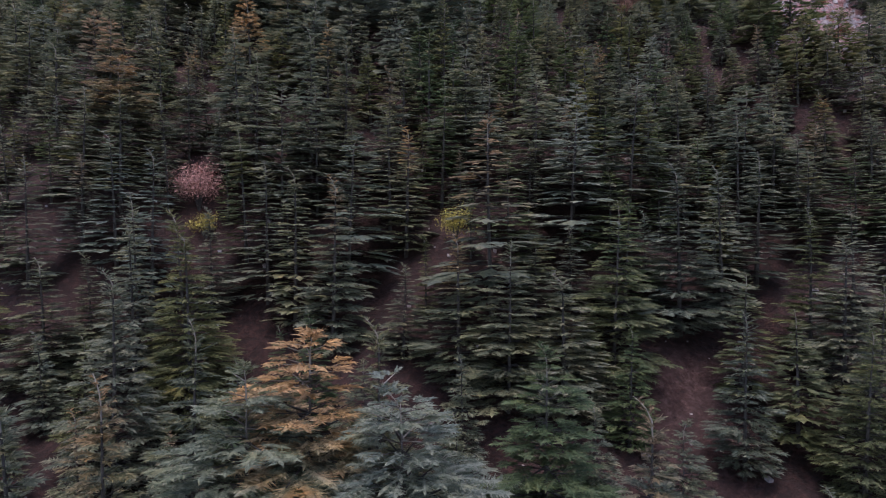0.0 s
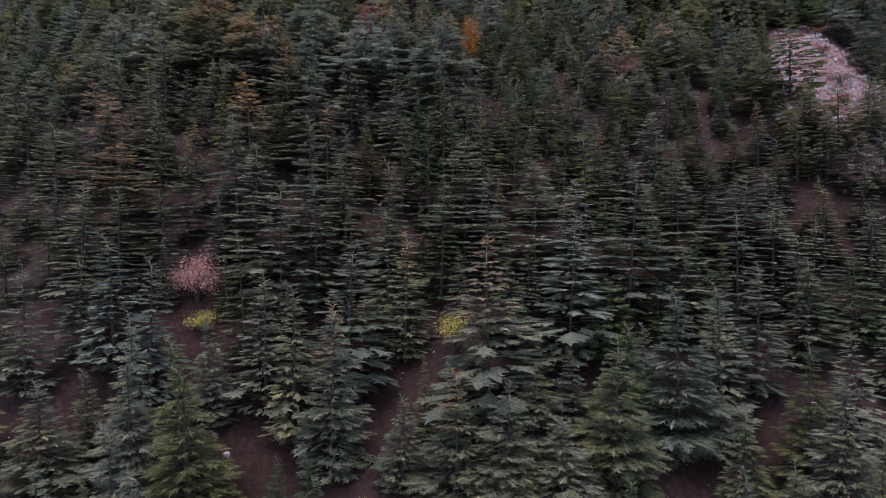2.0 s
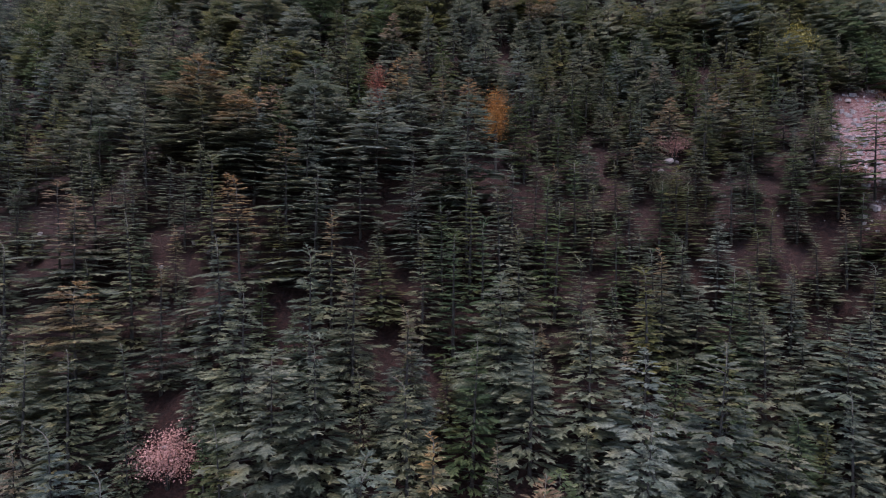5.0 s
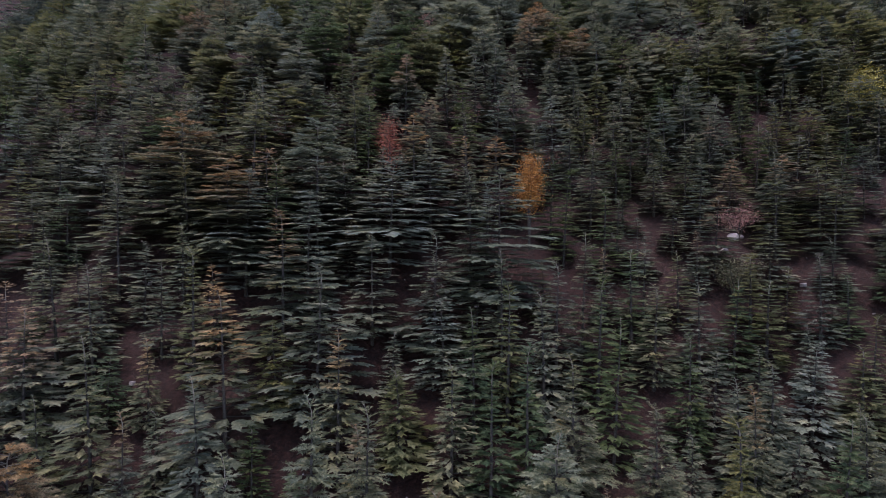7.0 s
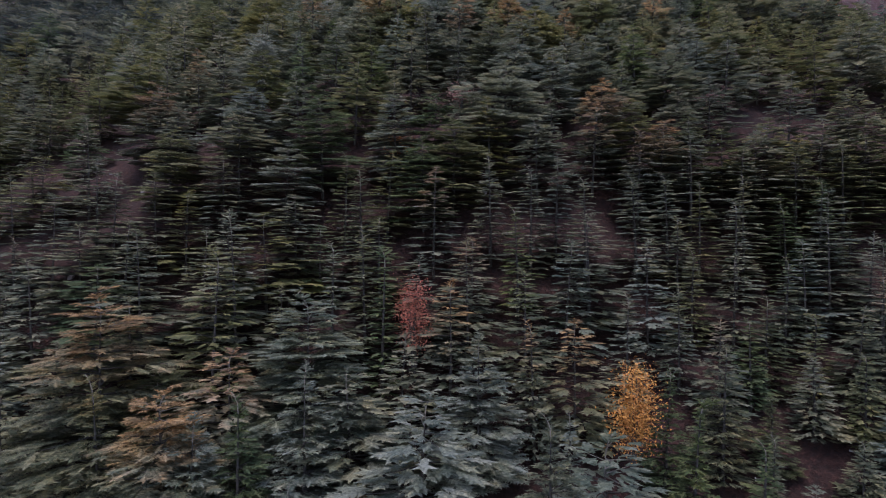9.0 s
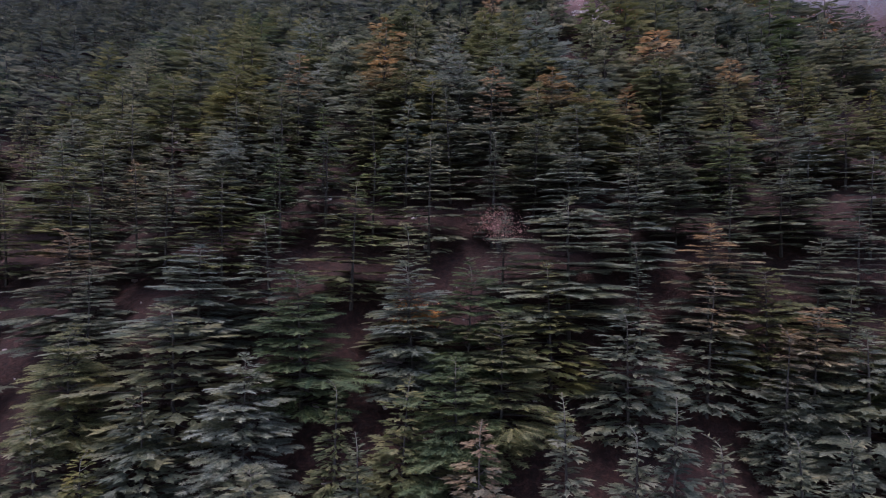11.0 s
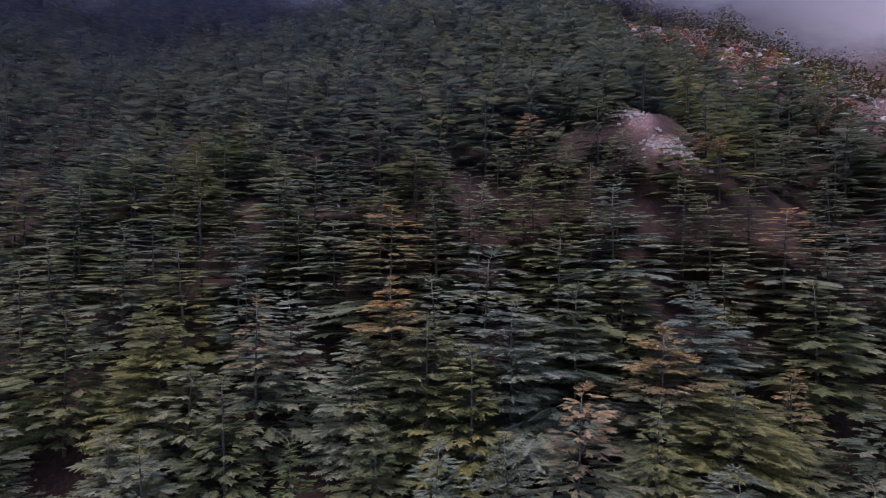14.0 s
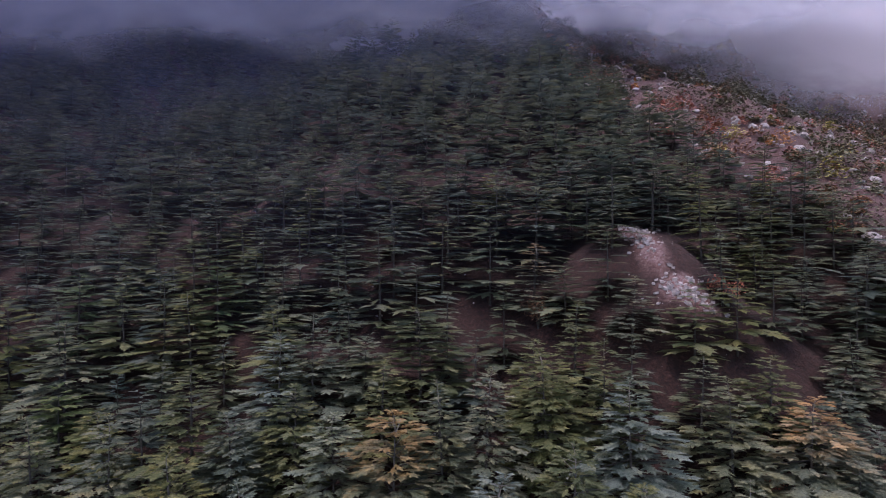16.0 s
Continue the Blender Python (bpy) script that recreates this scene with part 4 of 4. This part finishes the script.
def boulder(x, y, size, flat=0.8, name="boulder", label="pale grey limestone boulder on the slope"):
    r = random.Random(int(x * 13 + y * 7))
    ob = tagged(new(name, ROCKS[r.randrange(6)]), label, "rock", "boulders on the slope")
    ob.matrix_world = pose(x, y, float(height(x, y)) + 0.12 * size, r.uniform(-20, 20), r.uniform(-20, 20), r.uniform(0, 360)) @ Matrix.Diagonal((size, size * r.uniform(0.7, 1.1), size * flat, 1))


boulder(-11.0, 80.7, 1.3)
boulder(17.2, 60.4, 0.8, 0.8)
boulder(18.1, 61.2, 0.6, 0.8)
boulder(16.2, 59.4, 0.5)
boulder(75, 231, 5.0, 1.2, label="large white limestone boulder on the shrubby hillside")
boulder(81, 236, 3.6, 1.0, label="large white limestone boulder on the shrubby hillside")
boulder(66, 212, 3.0, 0.8)


def scatter_stones(name, label, count, place, sizes, seed):
    """Loose stones past counting, joined into one mesh."""
    r = random.Random(seed)
    base = [np.array([v.co[:] for v in m.vertices]) for m in ROCKS]
    face = [np.array([p.vertices[:] for p in m.polygons]) for m in ROCKS]
    # coarse stones: an eight-cornered lump each
    vs, fs, n = [], [], 0
    for _ in range(count):
        x, y = place(r)
        s = sizes[0] + (sizes[1] - sizes[0]) * r.random() ** 3
        if s > 0.8:
            k = r.randrange(6)
            v, f = base[k], face[k]
        else:
            v = np.array([(dx * r.uniform(0.3, 0.55), dy * r.uniform(0.3, 0.55), dz * r.uniform(0.2, 0.42)) for dx in (-1, 1) for dy in (-1, 1) for dz in (-1, 1)])
            f = np.array([(0, 2, 1), (1, 2, 3), (4, 5, 6), (5, 7, 6), (0, 1, 4), (1, 5, 4), (2, 6, 3), (3, 6, 7), (0, 4, 2), (2, 4, 6), (1, 3, 5), (3, 7, 5)])
        a = r.uniform(0, 6.28)
        c, d = math.cos(a), math.sin(a)
        turn = np.array([[c, d, r.uniform(-0.3, 0.3)], [-d, c, r.uniform(-0.3, 0.3)], [0, 0, r.uniform(0.7, 1.2)]])
        vs.append(v @ turn * s + (x, y, float(height(x, y)) + 0.1 * s))
        fs.append(f + n)
        n += len(v)
    return tagged(new(name, mesh_of(name, np.concatenate(vs).tolist(), np.concatenate(fs).tolist(), M_ROCK)), label, "stones", kind="stuff")


def in_clearing(r):
    a, d = r.uniform(0, 6.28), r.random() ** 0.5
    u, v = 6.0 * d * math.cos(a), 13.0 * d * math.sin(a)
    return 36 + u * math.cos(-0.45) - v * math.sin(-0.45), 59 + u * math.sin(-0.45) + v * math.cos(-0.45)


def in_upper_clearing(r):
    if r.random() < 0.5:
        return 8.8 + r.gauss(0, 1.3), 123.0 + r.gauss(0, 0.7)
    return 7.2 + r.gauss(0, 0.7), 132 + r.gauss(0, 3.2)


def on_far_hill(r):
    y = 112 + 223 * r.random()
    return float(edge_of_wood(y)) + 2 + 120 * r.random() ** 1.2, y


def under_trees(r):
    y = 16 + 120 * r.random()
    return -5 + float(np.interp(y, HALF_Y, HALF_W)) * r.uniform(-1, 1), y


scatter_stones("scree", "loose pale limestone scree in a steep clearing", 1500, in_clearing, (0.05, 0.55), 1)
scatter_stones("scree", "pale broken stones in a small clearing", 500, in_upper_clearing, (0.06, 0.5), 2)
scatter_stones("hillside_rocks", "white limestone rocks strewn over the shrubby hillside", 3000, on_far_hill, (0.25, 1.9), 3)
scatter_stones("litter_stones", "scattered small stones in the needle litter", 1600, under_trees, (0.04, 0.4), 4)

# shrubs of the far hillside, past counting
r = random.Random(21)
hv = {m.name: [[], [], m] for m in (M_SHRUB, M_RUSSET, M_RED, M_ORANGE, M_YELLOW)}
for _ in range(1500):
    y = 125 + 213 * r.random() ** 0.9
    x = float(edge_of_wood(y)) + 1 + 110 * r.random() ** 1.4
    pick = r.random()
    m = M_SHRUB if pick < 0.56 else M_RUSSET if pick < 0.84 else M_RED if pick < 0.92 else M_ORANGE if pick < 0.96 else M_YELLOW
    vs, fs, _ = hv[m.name]
    wide = (0.9 + 3.4 * r.random() ** 2) * (1.45 if m is M_SHRUB else 0.9)
    if m is M_SHRUB and r.random() < 0.2:
        wide = r.uniform(4.0, 6.5)
    tall = wide * r.uniform(0.6, 1.1)
    z0 = float(height(x, y))
    for _ in range(int(30 + 55 * wide)):
        a, q = r.uniform(0, 6.28), r.random() ** 0.5
        px, py = x + wide * 0.6 * q * math.cos(a) * r.uniform(0.7, 1.2), y + wide * 0.6 * q * math.sin(a)
        pz = z0 + tall * r.uniform(0.05, 1.0) * (1.05 - 0.75 * q * q)
        s = r.uniform(0.12, 0.34)
        n = len(vs)
        for k in range(3):
            b = a + k * 2.1 + r.uniform(-0.5, 0.5)
            vs.append((px + s * math.cos(b), py + s * math.sin(b) * 0.8, pz + s * r.uniform(-0.6, 0.6)))
        fs.append((n, n + 1, n + 2))
hill = tagged(new("hillside_shrubs"), "dark and russet autumn scrub on the rocky hillside", "shrubs", kind="stuff")
for vs, fs, m in hv.values():
    ob = new("foliage", mesh_of("foliage", vs, fs, m))
    ob.parent = hill


# ---- drifting mist ----
def mist(x0, x1, y, z0, z1, low, high, thick, seed, size, tint=(0.86, 0.84, 0.92, 1), lean=0.7):
    """One sheet of a mist bank across the slope: thin below, dense above, torn by noise."""
    m = bpy.data.materials.new("mist")
    m.use_nodes = True
    t = m.node_tree
    t.nodes.remove(t.nodes["Principled BSDF"])
    pos = t.nodes.new("ShaderNodeNewGeometry").outputs["Position"]
    sep = t.nodes.new("ShaderNodeSeparateXYZ")
    t.links.new(pos, sep.inputs[0])

    def edge_fade(sock, a, b):
        n = t.nodes.new("ShaderNodeMapRange")
        n.interpolation_type = "SMOOTHSTEP"
        t.links.new(sock, n.inputs["Value"])
        n.inputs["From Min"].default_value, n.inputs["From Max"].default_value = a, b
        return n.outputs[0]

    def times(a, b):
        n = t.nodes.new("ShaderNodeMath")
        n.operation, n.use_clamp = "MULTIPLY", True
        t.links.new(a, n.inputs[0])
        if isinstance(b, float):
            n.inputs[1].default_value = b
        else:
            t.links.new(b, n.inputs[1])
        return n.outputs[0]

    shift = t.nodes.new("ShaderNodeVectorMath")
    shift.operation = "MULTIPLY_ADD"
    t.links.new(pos, shift.inputs[0])
    shift.inputs[1].default_value = (1, 0.3, 1.7)
    shift.inputs[2].default_value = (seed * 37.0, seed * 11.0, seed * 23.0)
    n = node(t, "ShaderNodeTexNoise", Scale=1.0 / size, Detail=5.0, Roughness=0.55)
    t.links.new(shift.outputs[0], n.inputs["Vector"])
    # noise shifts the height at which the sheet thickens
    lift = t.nodes.new("ShaderNodeMath")
    lift.operation = "MULTIPLY_ADD"
    t.links.new(n.outputs[0], lift.inputs[0])
    lift.inputs[1].default_value = (high - low) * 1.6
    t.links.new(sep.outputs["Z"], lift.inputs[2])
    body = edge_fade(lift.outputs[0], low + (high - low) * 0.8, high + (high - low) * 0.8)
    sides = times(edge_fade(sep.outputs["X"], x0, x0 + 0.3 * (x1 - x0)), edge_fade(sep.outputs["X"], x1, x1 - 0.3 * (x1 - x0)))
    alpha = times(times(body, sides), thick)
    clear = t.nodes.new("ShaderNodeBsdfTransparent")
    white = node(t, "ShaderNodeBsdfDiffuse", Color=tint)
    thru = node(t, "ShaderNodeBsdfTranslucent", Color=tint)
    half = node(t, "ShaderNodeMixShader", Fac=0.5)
    t.links.new(white.outputs[0], half.inputs[1])
    t.links.new(thru.outputs[0], half.inputs[2])
    both = t.nodes.new("ShaderNodeMixShader")
    t.links.new(alpha, both.inputs[0])
    t.links.new(clear.outputs[0], both.inputs[1])
    t.links.new(half.outputs[0], both.inputs[2])
    t.links.new(both.outputs[0], t.nodes["Material Output"].inputs[0])
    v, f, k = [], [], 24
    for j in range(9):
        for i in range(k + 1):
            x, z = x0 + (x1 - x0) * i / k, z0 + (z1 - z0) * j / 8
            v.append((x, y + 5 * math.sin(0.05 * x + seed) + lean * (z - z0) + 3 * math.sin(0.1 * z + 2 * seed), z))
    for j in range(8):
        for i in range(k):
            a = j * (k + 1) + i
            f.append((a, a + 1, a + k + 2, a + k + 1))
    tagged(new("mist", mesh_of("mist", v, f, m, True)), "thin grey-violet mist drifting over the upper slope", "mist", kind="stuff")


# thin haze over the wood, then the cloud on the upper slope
# shade on the left is put into the mist's colour, a dark blue tint
SHADE_TINT = (0.13, 0.145, 0.27, 1)
mist(-330, 20, 112, 30, 200, 50, 92, 0.12, 9, 26, SHADE_TINT, 0.25)
mist(-330, 45, 152, 60, 260, 88, 118, 0.28, 1, 26, SHADE_TINT, 0.25)
mist(-330, 70, 178, 75, 280, 104, 128, 0.35, 2, 30, SHADE_TINT, 0.4)
# this cloud's tint holds painted shade as well, less deep
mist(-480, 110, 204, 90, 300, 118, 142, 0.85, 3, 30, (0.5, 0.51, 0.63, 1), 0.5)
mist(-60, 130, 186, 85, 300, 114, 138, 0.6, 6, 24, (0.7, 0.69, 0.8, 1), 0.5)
mist(30, 325, 214, 85, 300, 101, 128, 0.62, 4, 30)
mist(-600, 480, 262, 110, 330, 138, 158, 0.97, 5, 40)
# the overcast sky far behind the ridge
m_sky, nt, nb = material("overcast")
nb.inputs["Base Color"].default_value = (0.0, 0.0, 0.0, 1)
nb.inputs["Specular IOR Level"].default_value = 0.0
nt.links.new(ramp(nt, noise_of(nt, 0.006, 3.0), (0.3, (0.30, 0.285, 0.36)), (0.7, (0.38, 0.36, 0.44))), nb.inputs["Emission Color"])
nb.inputs["Emission Strength"].default_value = 1.0
v = [(1400 * math.sin(a), 1400 * math.cos(a), z) for z in (-300, 1200) for a in [radians(-80 + 8 * i) for i in range(21)]]
tagged(new("backdrop", mesh_of("backdrop", v, [(i, i + 1, i + 22, i + 21) for i in range(20)], m_sky, True)), "pale grey-violet overcast sky beyond the ridge", "sky", kind="structure")
